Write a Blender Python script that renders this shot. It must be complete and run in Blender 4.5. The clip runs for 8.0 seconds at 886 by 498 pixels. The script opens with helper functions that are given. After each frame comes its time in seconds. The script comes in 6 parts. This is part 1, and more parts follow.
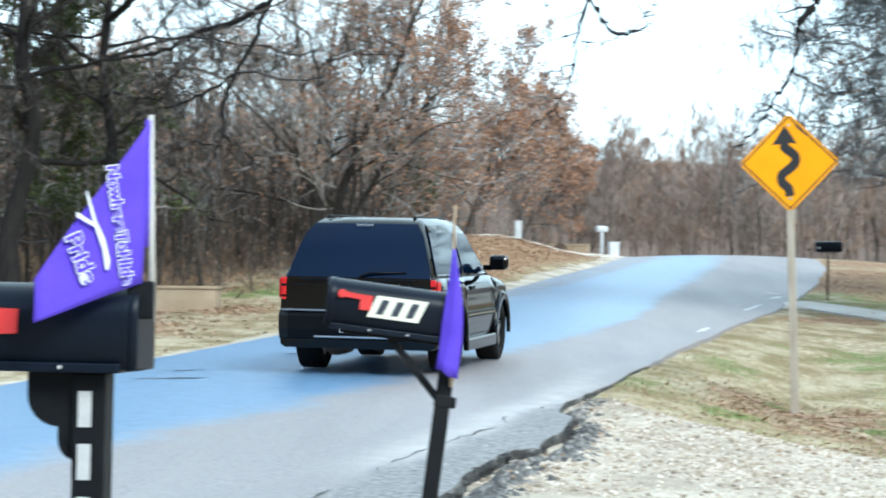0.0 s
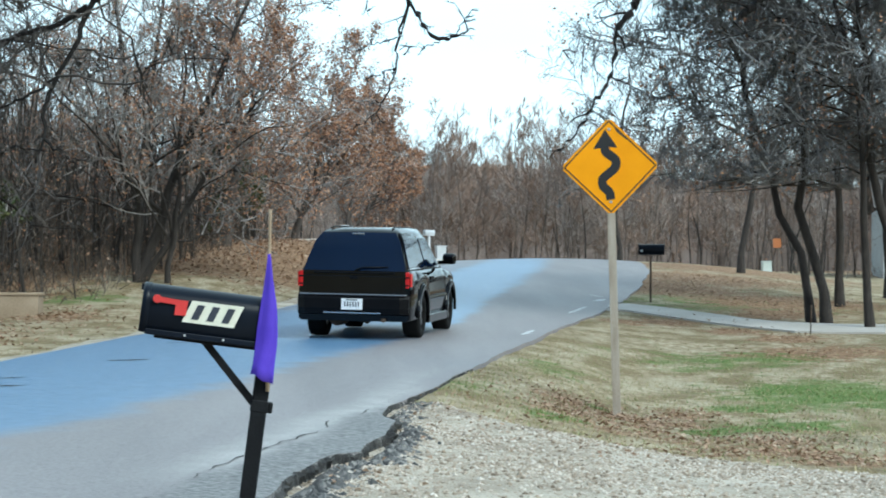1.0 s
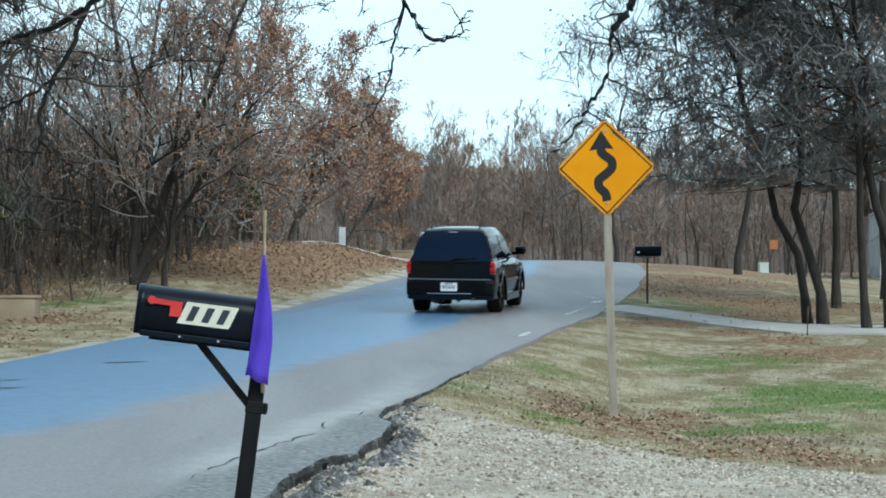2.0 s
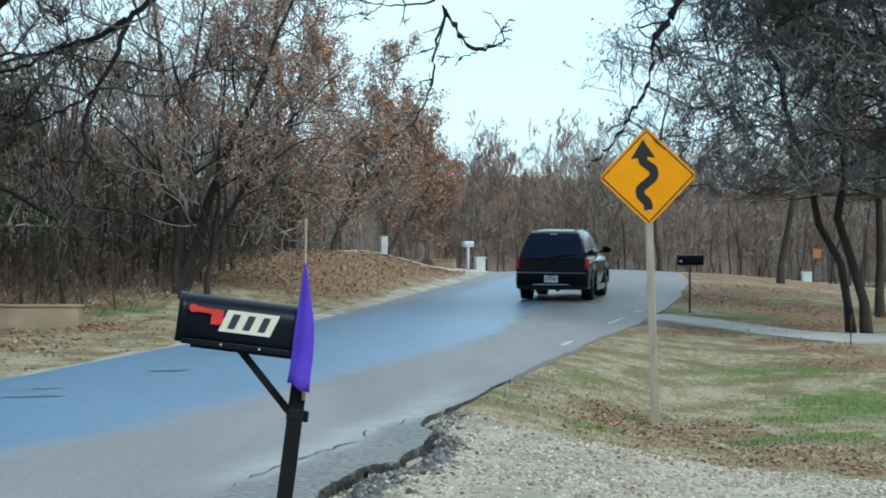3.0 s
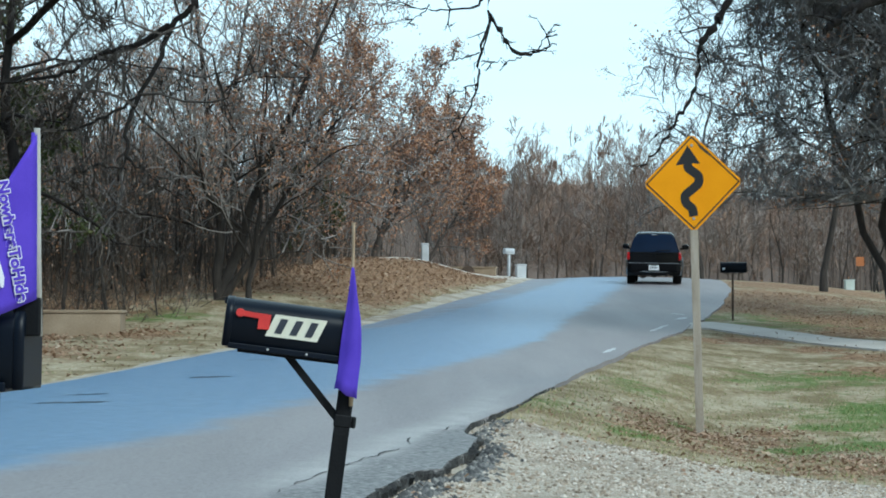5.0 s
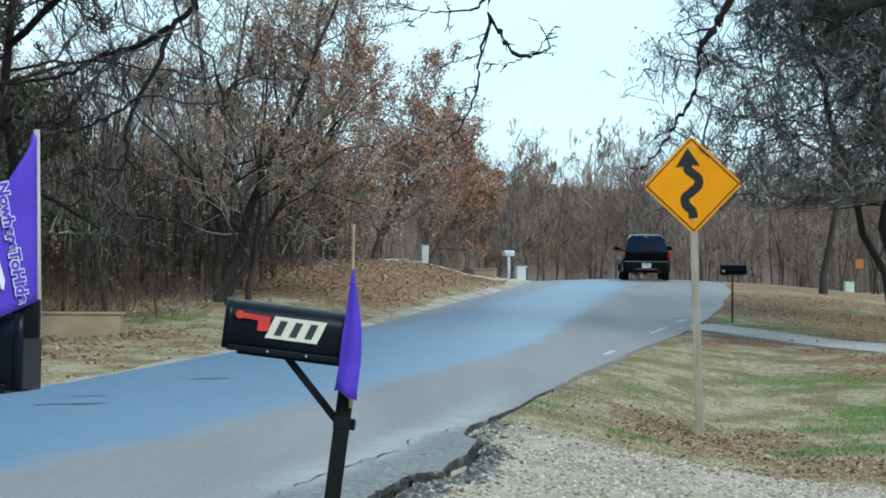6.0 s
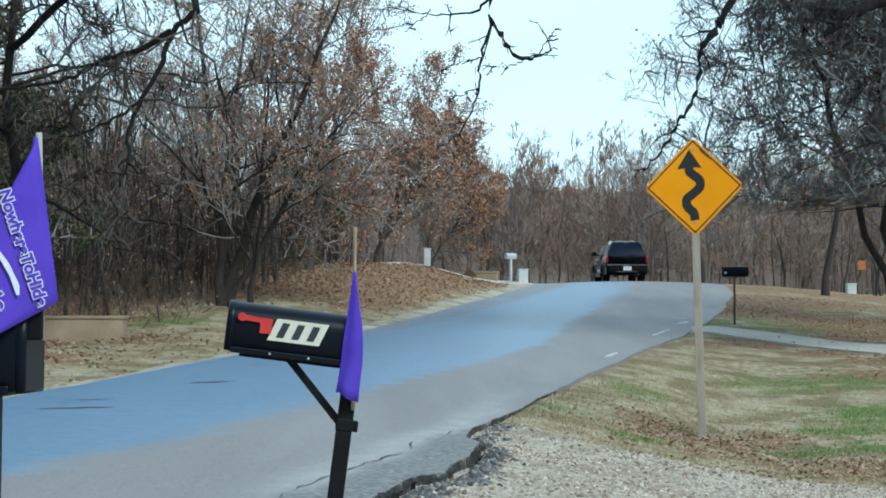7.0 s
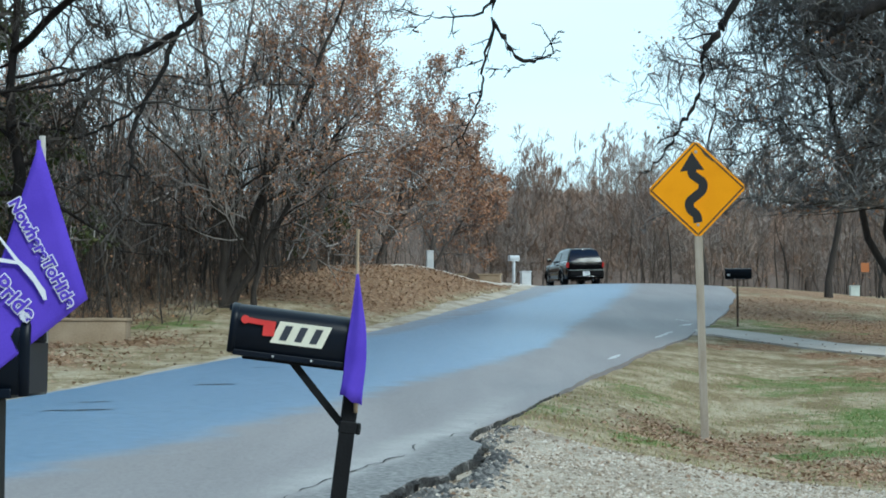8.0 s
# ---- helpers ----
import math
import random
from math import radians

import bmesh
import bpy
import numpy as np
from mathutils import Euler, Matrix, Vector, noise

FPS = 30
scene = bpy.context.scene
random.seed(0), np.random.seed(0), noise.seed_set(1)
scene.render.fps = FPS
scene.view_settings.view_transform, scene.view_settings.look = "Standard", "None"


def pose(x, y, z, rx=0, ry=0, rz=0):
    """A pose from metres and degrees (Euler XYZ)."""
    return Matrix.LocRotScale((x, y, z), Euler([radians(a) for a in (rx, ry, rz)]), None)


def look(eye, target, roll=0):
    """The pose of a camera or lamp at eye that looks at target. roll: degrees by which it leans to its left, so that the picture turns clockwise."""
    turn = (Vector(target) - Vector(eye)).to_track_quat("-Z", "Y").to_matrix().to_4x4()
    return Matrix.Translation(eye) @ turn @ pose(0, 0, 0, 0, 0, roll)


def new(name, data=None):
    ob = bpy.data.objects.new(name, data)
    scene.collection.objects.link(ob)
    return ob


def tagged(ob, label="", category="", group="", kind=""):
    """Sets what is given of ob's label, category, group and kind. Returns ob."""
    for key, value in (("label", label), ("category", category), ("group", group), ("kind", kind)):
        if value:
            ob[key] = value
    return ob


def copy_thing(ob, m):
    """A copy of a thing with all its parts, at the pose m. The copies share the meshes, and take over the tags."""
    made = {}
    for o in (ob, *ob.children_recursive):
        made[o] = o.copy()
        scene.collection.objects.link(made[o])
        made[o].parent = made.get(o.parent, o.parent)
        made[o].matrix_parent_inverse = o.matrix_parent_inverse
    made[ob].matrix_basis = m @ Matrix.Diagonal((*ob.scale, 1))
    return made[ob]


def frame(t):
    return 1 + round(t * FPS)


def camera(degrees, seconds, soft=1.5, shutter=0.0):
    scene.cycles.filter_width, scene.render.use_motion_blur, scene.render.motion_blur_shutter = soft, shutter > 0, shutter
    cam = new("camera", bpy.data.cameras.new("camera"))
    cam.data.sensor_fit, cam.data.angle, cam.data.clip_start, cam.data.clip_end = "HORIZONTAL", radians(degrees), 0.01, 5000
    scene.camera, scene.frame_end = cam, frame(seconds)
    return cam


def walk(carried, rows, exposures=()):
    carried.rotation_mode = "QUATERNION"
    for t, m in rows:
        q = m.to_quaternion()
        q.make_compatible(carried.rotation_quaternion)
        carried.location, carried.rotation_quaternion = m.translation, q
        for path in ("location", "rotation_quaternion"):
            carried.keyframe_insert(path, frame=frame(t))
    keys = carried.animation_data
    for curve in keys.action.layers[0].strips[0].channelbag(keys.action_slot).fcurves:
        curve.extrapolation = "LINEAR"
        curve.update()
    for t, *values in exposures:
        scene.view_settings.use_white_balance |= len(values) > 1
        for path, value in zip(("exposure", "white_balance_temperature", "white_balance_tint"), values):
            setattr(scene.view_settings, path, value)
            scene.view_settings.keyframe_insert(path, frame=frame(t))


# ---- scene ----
cam = camera(24.0, 8.0, soft=1.8, shutter=0.5)
PATH = [
    (0, (-0.043, -0.044, 1.376), (-0.126, 1.954, 1.418), 0.5),
    (0.5, (-0.013, 0.013, 1.384), (0.005, 2.012, 1.429), 0.4),
    (1, (0.015, -0.057, 1.375), (0.096, 1.941, 1.422), 0.1),
    (1.5, (0.021, -0.051, 1.37), (0.112, 1.946, 1.417), -0.0),
    (3, (0.034, -0.072, 1.363), (0.077, 1.926, 1.421), -0.0),
    (3.5, (0.015, -0.013, 1.356), (0.037, 1.986, 1.418), -0.0),
    (4, (0.002, -0.004, 1.351), (0.012, 1.995, 1.416), 0.0),
    (4.5, (-0.004, 0.015, 1.353), (0.002, 2.014, 1.418), 0.1),
    (6, (-0.005, 0.031, 1.353), (0.0, 2.03, 1.42), 0.2),
    (6.5, (-0.001, 0.018, 1.347), (0.003, 2.017, 1.416), 0.0),
    (7, (-0.003, 0.013, 1.347), (0.0, 2.012, 1.417), 0.0),
    (7.5, (-0.004, 0.003, 1.347), (-0.003, 2.002, 1.418), 0.0),
    (8, (-0.001, 0.001, 1.349), (-0.001, 1.999, 1.421), -0.0),
]
walk(cam, [(t, look(eye, target, roll)) for t, eye, target, roll in PATH], exposures=[(0, 0.9, 5600, -3), (0.5, 0.6, 5550, -5), (1.0, 0.3, 5550, -6), (1.5, 0.15, 5520, -6), (3.0, -0.03, 5500, -7), (8.0, -0.03, 5490, -7)])

# ---- light: bright thin overcast ahead, clearer blue behind, veiled sun high behind the viewer ----
SUN_EL, SUN_AZ = 36.0, 145.0
world = bpy.data.worlds.new("sky")
scene.world = world
world.use_nodes = True
wn, wl = world.node_tree.nodes, world.node_tree.links
wn.clear()
w_out = wn.new("ShaderNodeOutputWorld")
w_bg = wn.new("ShaderNodeBackground")
w_sky = wn.new("ShaderNodeTexSky")
w_sky.sky_type = "NISHITA"
w_sky.sun_disc = False
w_sky.sun_elevation, w_sky.sun_rotation = radians(SUN_EL), radians(SUN_AZ)
w_sky.air_density, w_sky.dust_density, w_sky.ozone_density = 1.0, 1.5, 1.5
w_tc = wn.new("ShaderNodeTexCoord")
w_map = wn.new("ShaderNodeMapping")
w_map.inputs["Scale"].default_value = (1.2, 1.2, 5.0)
w_noise = wn.new("ShaderNodeTexNoise")
w_noise.inputs["Scale"].default_value = 1.6
w_noise.inputs["Detail"].default_value = 5
w_ramp = wn.new("ShaderNodeValToRGB")
w_ramp.color_ramp.elements[0].position, w_ramp.color_ramp.elements[0].color = 0.3, (0.6, 0.6, 0.6, 1)
w_ramp.color_ramp.elements[1].position, w_ramp.color_ramp.elements[1].color = 0.7, (0.95, 0.95, 0.95, 1)
w_mix = wn.new("ShaderNodeMix")
w_mix.data_type = "RGBA"
w_mix.inputs[7].default_value = (7.7, 8.6, 9.1, 1)
w_sep = wn.new("ShaderNodeSeparateXYZ")
w_veil = wn.new("ShaderNodeMapRange")
w_veil.inputs["From Min"].default_value, w_veil.inputs["From Max"].default_value = -0.5, 0.7
w_veil.inputs["To Min"].default_value, w_veil.inputs["To Max"].default_value = 0.12, 1.1
w_mul = wn.new("ShaderNodeMath")
w_mul.operation, w_mul.use_clamp = "MULTIPLY", True
wl.new(w_tc.outputs["Generated"], w_sep.inputs[0])
wl.new(w_sep.outputs["Y"], w_veil.inputs["Value"])
wl.new(w_tc.outputs["Generated"], w_map.inputs["Vector"])
wl.new(w_map.outputs["Vector"], w_noise.inputs["Vector"])
wl.new(w_noise.outputs["Fac"], w_ramp.inputs["Fac"])
wl.new(w_ramp.outputs["Color"], w_mul.inputs[0])
wl.new(w_veil.outputs["Result"], w_mul.inputs[1])
wl.new(w_mul.outputs[0], w_mix.inputs[0])
wl.new(w_sky.outputs["Color"], w_mix.inputs[6])
wl.new(w_mix.outputs[2], w_bg.inputs["Color"])
w_bg.inputs["Strength"].default_value = 0.14
wl.new(w_bg.outputs["Background"], w_out.inputs["Surface"])

sun = new("sun", bpy.data.lights.new("sun", "SUN"))
sun.data.energy, sun.data.angle, sun.data.color = 2.2, radians(20), (1.0, 0.93, 0.84)
sun.rotation_euler = Euler((radians(90 - SUN_EL), 0, radians(180 - SUN_AZ)))


# ---- materials ----
def material(name, colours, scale=4.0, rough=0.8, metal=0.0, bump=0.3, fine=60.0, random_tone=0.0, island=False, spec=0.5, coat=0.0, stretch=(1, 1, 1)):
    """Two-scale noise between the colours, grain and relief."""
    m = bpy.data.materials.new(name)
    m.use_nodes = True
    n, l = m.node_tree.nodes, m.node_tree.links
    b = n["Principled BSDF"]
    b.inputs["Roughness"].default_value, b.inputs["Metallic"].default_value = rough, metal
    b.inputs["Specular IOR Level"].default_value = spec
    b.inputs["Coat Weight"].default_value = coat
    b.inputs["Coat Roughness"].default_value = 0.06
    tc, mp = n.new("ShaderNodeTexCoord"), n.new("ShaderNodeMapping")
    mp.inputs["Scale"].default_value = stretch
    l.new(tc.outputs["Object"], mp.inputs["Vector"])
    big, small = n.new("ShaderNodeTexNoise"), n.new("ShaderNodeTexNoise")
    big.inputs["Scale"].default_value, big.inputs["Detail"].default_value = scale, 6
    small.inputs["Scale"].default_value, small.inputs["Detail"].default_value = fine, 3
    for t in (big, small):
        l.new(mp.outputs["Vector"], t.inputs["Vector"])
    add = n.new("ShaderNodeMath")
    add.operation = "MULTIPLY_ADD"
    l.new(small.outputs["Fac"], add.inputs[0])
    add.inputs[1].default_value = 0.5
    l.new(big.outputs["Fac"], add.inputs[2])
    ramp = n.new("ShaderNodeValToRGB")
    ramp.color_ramp.elements[0].position, ramp.color_ramp.elements[1].position = 0.5, 1.0
    for i, c in enumerate(colours):
        pos = 0.5 + 0.5 * i / max(1, len(colours) - 1)
        e = ramp.color_ramp.elements[0] if i == 0 else ramp.color_ramp.elements[-1] if i == len(colours) - 1 else ramp.color_ramp.elements.new(pos)
        e.color = (*c, 1)
    l.new(add.outputs[0], ramp.inputs["Fac"])
    col = ramp.outputs["Color"]
    if random_tone:
        if island:
            src = n.new("ShaderNodeNewGeometry").outputs["Random Per Island"]
        else:
            src = n.new("ShaderNodeObjectInfo").outputs["Random"]
        hs = n.new("ShaderNodeHueSaturation")
        rng = n.new("ShaderNodeMapRange")
        rng.inputs["To Min"].default_value, rng.inputs["To Max"].default_value = 1 - random_tone, 1 + random_tone
        l.new(src, rng.inputs["Value"])
        l.new(rng.outputs["Result"], hs.inputs["Value"])
        l.new(col, hs.inputs["Color"])
        col = hs.outputs["Color"]
    l.new(col, b.inputs["Base Color"])
    if bump:
        bp = n.new("ShaderNodeBump")
        bp.inputs["Strength"].default_value, bp.inputs["Distance"].default_value = bump, 0.02
        l.new(add.outputs[0], bp.inputs["Height"])
        l.new(bp.outputs["Normal"], b.inputs["Normal"])
    return m


def leaf_material(name, colours):
    m = bpy.data.materials.new(name)
    m.use_nodes = True
    n, l = m.node_tree.nodes, m.node_tree.links
    b = n["Principled BSDF"]
    b.inputs["Roughness"].default_value = 0.75
    b.inputs["Specular IOR Level"].default_value = 0.2
    g = n.new("ShaderNodeNewGeometry")
    r = n.new("ShaderNodeValToRGB")
    r.color_ramp.interpolation = "LINEAR"
    for i, c in enumerate(colours):
        pos = i / (len(colours) - 1)
        e = r.color_ramp.elements[0] if i == 0 else r.color_ramp.elements[-1] if i == len(colours) - 1 else r.color_ramp.elements.new(pos)
        e.position, e.color = pos, (*c, 1)
    l.new(g.outputs["Random Per Island"], r.inputs["Fac"])
    l.new(r.outputs["Color"], b.inputs["Base Color"])
    return m


BARK = material("bark", [(0.05, 0.043, 0.037), (0.12, 0.1, 0.088)], 3, 0.95, fine=30, stretch=(4, 4, 1), bump=0.8, random_tone=0.25)
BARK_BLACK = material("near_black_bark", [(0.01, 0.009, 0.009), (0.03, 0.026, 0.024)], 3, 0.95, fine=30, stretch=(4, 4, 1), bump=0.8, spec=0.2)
BARK_BROWN = material("brown_bark", [(0.06, 0.045, 0.036), (0.16, 0.125, 0.105)], 0.5, 0.95, fine=8, stretch=(4, 4, 1), bump=0.5)
BARK_DARK = material("dark_bark", [(0.02, 0.017, 0.015), (0.055, 0.045, 0.038)], 3, 0.95, fine=30, stretch=(4, 4, 1), bump=0.8)
TWIG = material("twigs", [(0.19, 0.172, 0.158), (0.34, 0.315, 0.295)], 1.0, 0.95, fine=12, bump=0, random_tone=0.3)
TWIG_GREY = material("grey_twigs", [(0.12, 0.115, 0.112), (0.265, 0.256, 0.25)], 0.8, 0.95, fine=12, bump=0)
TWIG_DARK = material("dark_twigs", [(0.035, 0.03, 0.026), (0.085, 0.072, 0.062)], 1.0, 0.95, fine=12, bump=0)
TWIG_BROWN = material("brown_twigs", [(0.2, 0.165, 0.145), (0.36, 0.3, 0.265)], 0.6, 0.95, fine=8, bump=0)
TWIG_BRUSH = material("brush_twigs", [(0.07, 0.055, 0.044), (0.16, 0.128, 0.1)], 1.0, 0.95, fine=12, bump=0)
TWIG_RUSSET = material("russet_twigs", [(0.2, 0.135, 0.1), (0.34, 0.24, 0.185)], 0.6, 0.95, fine=8, bump=0)
TREELINE = material("distant_woods", [(0.1, 0.08, 0.07), (0.17, 0.138, 0.122), (0.25, 0.205, 0.182)], 0.12, 1.0, fine=1.6, bump=0, stretch=(1, 1, 0.3), spec=0.0)
LEAF_RUST = leaf_material("rust_leaves", [(0.18, 0.09, 0.056), (0.3, 0.155, 0.1), (0.4, 0.225, 0.145), (0.52, 0.27, 0.13), (0.54, 0.43, 0.35)])
LEAF_LITTER = leaf_material("leaf_litter", [(0.2, 0.12, 0.075), (0.32, 0.205, 0.13), (0.43, 0.3, 0.205), (0.26, 0.16, 0.1), (0.54, 0.43, 0.32)])
LEAF_GREEN = leaf_material("cedar_needles", [(0.035, 0.05, 0.02), (0.06, 0.08, 0.03), (0.1, 0.1, 0.04)])
GRASS = leaf_material("dry_grass", [(0.42, 0.34, 0.2), (0.5, 0.42, 0.26), (0.34, 0.28, 0.15), (0.2, 0.24, 0.08), (0.55, 0.47, 0.32)])
GRASS_GREEN = leaf_material("green_grass", [(0.08, 0.15, 0.035), (0.14, 0.22, 0.06), (0.2, 0.24, 0.08), (0.3, 0.28, 0.13)])
PEBBLE = leaf_material("gravel_stones", [(0.16, 0.12, 0.085), (0.42, 0.35, 0.27), (0.6, 0.53, 0.45), (0.28, 0.215, 0.15), (0.74, 0.68, 0.6)])
GRAVEL = material("gravel", [(0.22, 0.17, 0.12), (0.42, 0.36, 0.28), (0.6, 0.54, 0.45)], 1.5, 0.95, fine=48, bump=1.0)
CONCRETE = material("concrete", [(0.46, 0.42, 0.37), (0.62, 0.58, 0.53)], 1.0, 0.9, fine=30, bump=0.3)
CONCRETE_TAN = material("tan_concrete", [(0.22, 0.16, 0.1), (0.38, 0.3, 0.21)], 1.5, 0.9, fine=30, bump=0.4)
BLACK_PAINT = material("black_enamel", [(0.0022, 0.0042, 0.009), (0.005, 0.009, 0.018)], 5, 0.38, fine=200, bump=0.03, spec=0.2)
BLACK_POST = material("black_post_paint", [(0.003, 0.0035, 0.005), (0.007, 0.008, 0.01)], 6, 0.55, fine=80, bump=0.15, spec=0.2)
CAR_PAINT = material("black_car_paint", [(0.0008, 0.001, 0.0016), (0.0016, 0.002, 0.003)], 1.5, 0.06, fine=300, bump=0.0, spec=0.28, coat=0.08)
CAR_TRIM = material("black_plastic", [(0.002, 0.002, 0.0025), (0.004, 0.004, 0.005)], 8, 0.4, fine=200, bump=0.05, spec=0.14)
# Dark tint; the blue of reflected sky is painted into the base colour.
SKY_TINT_GLASS = material("sky_blue_tinted_glass", [(0.0012, 0.005, 0.017), (0.002, 0.008, 0.026)], 1, 0.05, fine=100, bump=0.0, spec=0.3)
RUBBER = material("tyre_rubber", [(0.004, 0.004, 0.004), (0.009, 0.009, 0.009)], 10, 0.85, fine=150, bump=0.2, spec=0.2)
ALLOY = material("alloy", [(0.3, 0.3, 0.31), (0.4, 0.4, 0.41)], 6, 0.35, metal=0.8, fine=100, bump=0.0)
CHROME = material("chrome", [(0.6, 0.6, 0.62), (0.7, 0.7, 0.72)], 6, 0.15, metal=1.0, fine=100, bump=0.0)
PLATE_WHITE = material("plate_white", [(0.7, 0.72, 0.74), (0.8, 0.81, 0.82)], 10, 0.5, fine=100, bump=0.0)
DARK_INK = material("dark_ink", [(0.02, 0.025, 0.04), (0.03, 0.035, 0.05)], 10, 0.6, fine=100, bump=0.0)
RED_PLASTIC = material("red_plastic", [(0.5, 0.03, 0.03), (0.62, 0.05, 0.045)], 8, 0.4, fine=100, bump=0.05)
SILVER = material("silver_paint", [(0.42, 0.43, 0.43), (0.55, 0.55, 0.55)], 12, 0.5, fine=100, bump=0.05)
CREAM = material("reflective_cream", [(0.62, 0.62, 0.5), (0.74, 0.73, 0.62)], 10, 0.5, fine=120, bump=0.03)
PURPLE = material("purple_cloth", [(0.078, 0.042, 0.44), (0.12, 0.066, 0.58)], 6, 0.85, fine=300, bump=0.15, spec=0.2)
WHITE_PRINT = material("white_print", [(0.62, 0.64, 0.72), (0.74, 0.76, 0.82)], 10, 0.8, fine=200, bump=0.0)
DOWEL = material("bare_dowel", [(0.33, 0.24, 0.15), (0.48, 0.37, 0.25)], 6, 0.8, fine=60, stretch=(8, 8, 1))
POLE_GREY = material("grey_pole", [(0.36, 0.34, 0.31), (0.52, 0.5, 0.47)], 6, 0.8, fine=60, stretch=(8, 8, 1))
POST_WOOD = material("weathered_post", [(0.3, 0.245, 0.18), (0.42, 0.36, 0.29), (0.5, 0.45, 0.38)], 3, 0.9, fine=50, stretch=(6, 6, 0.6), bump=0.5)
SIGN_YELLOW = material("sign_yellow", [(0.84, 0.325, 0.0), (0.94, 0.385, 0.001)], 2.5, 0.5, fine=120, bump=0.02, spec=0.15)
SIGN_BLACK = material("sign_black", [(0.01, 0.01, 0.011), (0.02, 0.02, 0.02)], 5, 0.5, fine=100, bump=0.0)
SIGN_ALU = material("sign_aluminium", [(0.4, 0.4, 0.4), (0.5, 0.5, 0.5)], 5, 0.45, metal=0.7, fine=100, bump=0.0)
WHITE_METAL = material("white_metal", [(0.46, 0.48, 0.5), (0.62, 0.64, 0.66)], 4, 0.5, fine=60, bump=0.05)
GREEN_BOX = material("pale_green_box", [(0.45, 0.5, 0.46), (0.55, 0.6, 0.56)], 4, 0.6, fine=60, bump=0.05)
ORANGE_SIGN = material("orange_sign", [(0.34, 0.11, 0.03), (0.42, 0.15, 0.045)], 4, 0.5, fine=60, bump=0.0)
HOUSE_WALL = material("house_siding", [(0.4, 0.4, 0.39), (0.52, 0.52, 0.5)], 1.5, 0.85, fine=30, bump=0.1)
ROOF = material("roof_shingle", [(0.09, 0.08, 0.075), (0.15, 0.135, 0.125)], 3, 0.9, fine=30, bump=0.4)
HAY = material("pale_straw", [(0.45, 0.4, 0.3), (0.6, 0.55, 0.45)], 4, 0.95, fine=60, bump=0.6)
RUST = material("rusty_steel", [(0.05, 0.035, 0.025), (0.12, 0.08, 0.055)], 6, 0.8, fine=60, bump=0.2)
PATCH = material("road_crack_filler", [(0.03, 0.032, 0.036), (0.05, 0.052, 0.055)], 4, 0.7, fine=60, bump=0.3)
CRACK = material("crack_dirt", [(0.02, 0.02, 0.02), (0.07, 0.067, 0.064)], 6, 0.9, fine=40, bump=0.4)
RAW_ASPHALT = material("raw_asphalt", [(0.012, 0.012, 0.013), (0.05, 0.049, 0.048), (0.13, 0.126, 0.12)], 9, 0.95, fine=70, bump=1.0, spec=0.2)
CRUMB = leaf_material("asphalt_crumbs", [(0.04, 0.04, 0.042), (0.09, 0.088, 0.085), (0.16, 0.155, 0.15), (0.25, 0.24, 0.22)])
ROAD_PAINT = material("worn_white_paint", [(0.5, 0.5, 0.5), (0.68, 0.68, 0.68)], 4, 0.7, fine=40, bump=0.2)

LAMP_RED = bpy.data.materials.new("lit_tail_lamp")
LAMP_RED.use_nodes = True
_b = LAMP_RED.node_tree.nodes["Principled BSDF"]
_b.inputs["Base Color"].default_value = (0.45, 0.01, 0.012, 1)
_b.inputs["Roughness"].default_value = 0.2
_b.inputs["Emission Color"].default_value = (1.0, 0.04, 0.03, 1)
_b.inputs["Emission Strength"].default_value = 0.04


# ---- geometry helpers ----
def part(name, bm, mat, parent=None, label=""):
    me = bpy.data.meshes.new(name)
    bm.to_mesh(me)
    bm.free()
    me.materials.append(mat)
    ob = new(name, me)
    if parent:
        ob.parent = parent
    return tagged(ob, label)


def raw(name, verts, faces, mat, parent=None, label="", smooth=False):
    me = bpy.data.meshes.new(name)
    me.from_pydata([tuple(v) for v in verts], [], faces)
    me.materials.append(mat)
    if smooth:
        me.shade_smooth()
    me.update()
    ob = new(name, me)
    if parent:
        ob.parent = parent
    return tagged(ob, label)


def thing(name, m, label, category, group="", kind=""):
    ob = new(name)
    ob.empty_display_size = 0.2
    ob.matrix_basis = m
    return tagged(ob, label, category, group, kind)


def box(bm, x0, x1, y0, y1, z0, z1, bevel=0.0, m=None):
    vs = [bm.verts.new(p) for p in ((x0, y0, z0), (x1, y0, z0), (x1, y1, z0), (x0, y1, z0), (x0, y0, z1), (x1, y0, z1), (x1, y1, z1), (x0, y1, z1))]
    fs = [bm.faces.new([vs[i] for i in f]) for f in ((3, 2, 1, 0), (4, 5, 6, 7), (0, 1, 5, 4), (1, 2, 6, 5), (2, 3, 7, 6), (3, 0, 4, 7))]
    if bevel:
        es = list({e for f in fs for e in f.edges})
        r = bmesh.ops.bevel(bm, geom=es, offset=bevel, segments=2, affect="EDGES", profile=0.5)
        vs = list({v for f in r["faces"] for v in f.verts} | {v for v in vs if v.is_valid})
    if m is not None:
        bmesh.ops.transform(bm, matrix=m, verts=vs)
    return bm


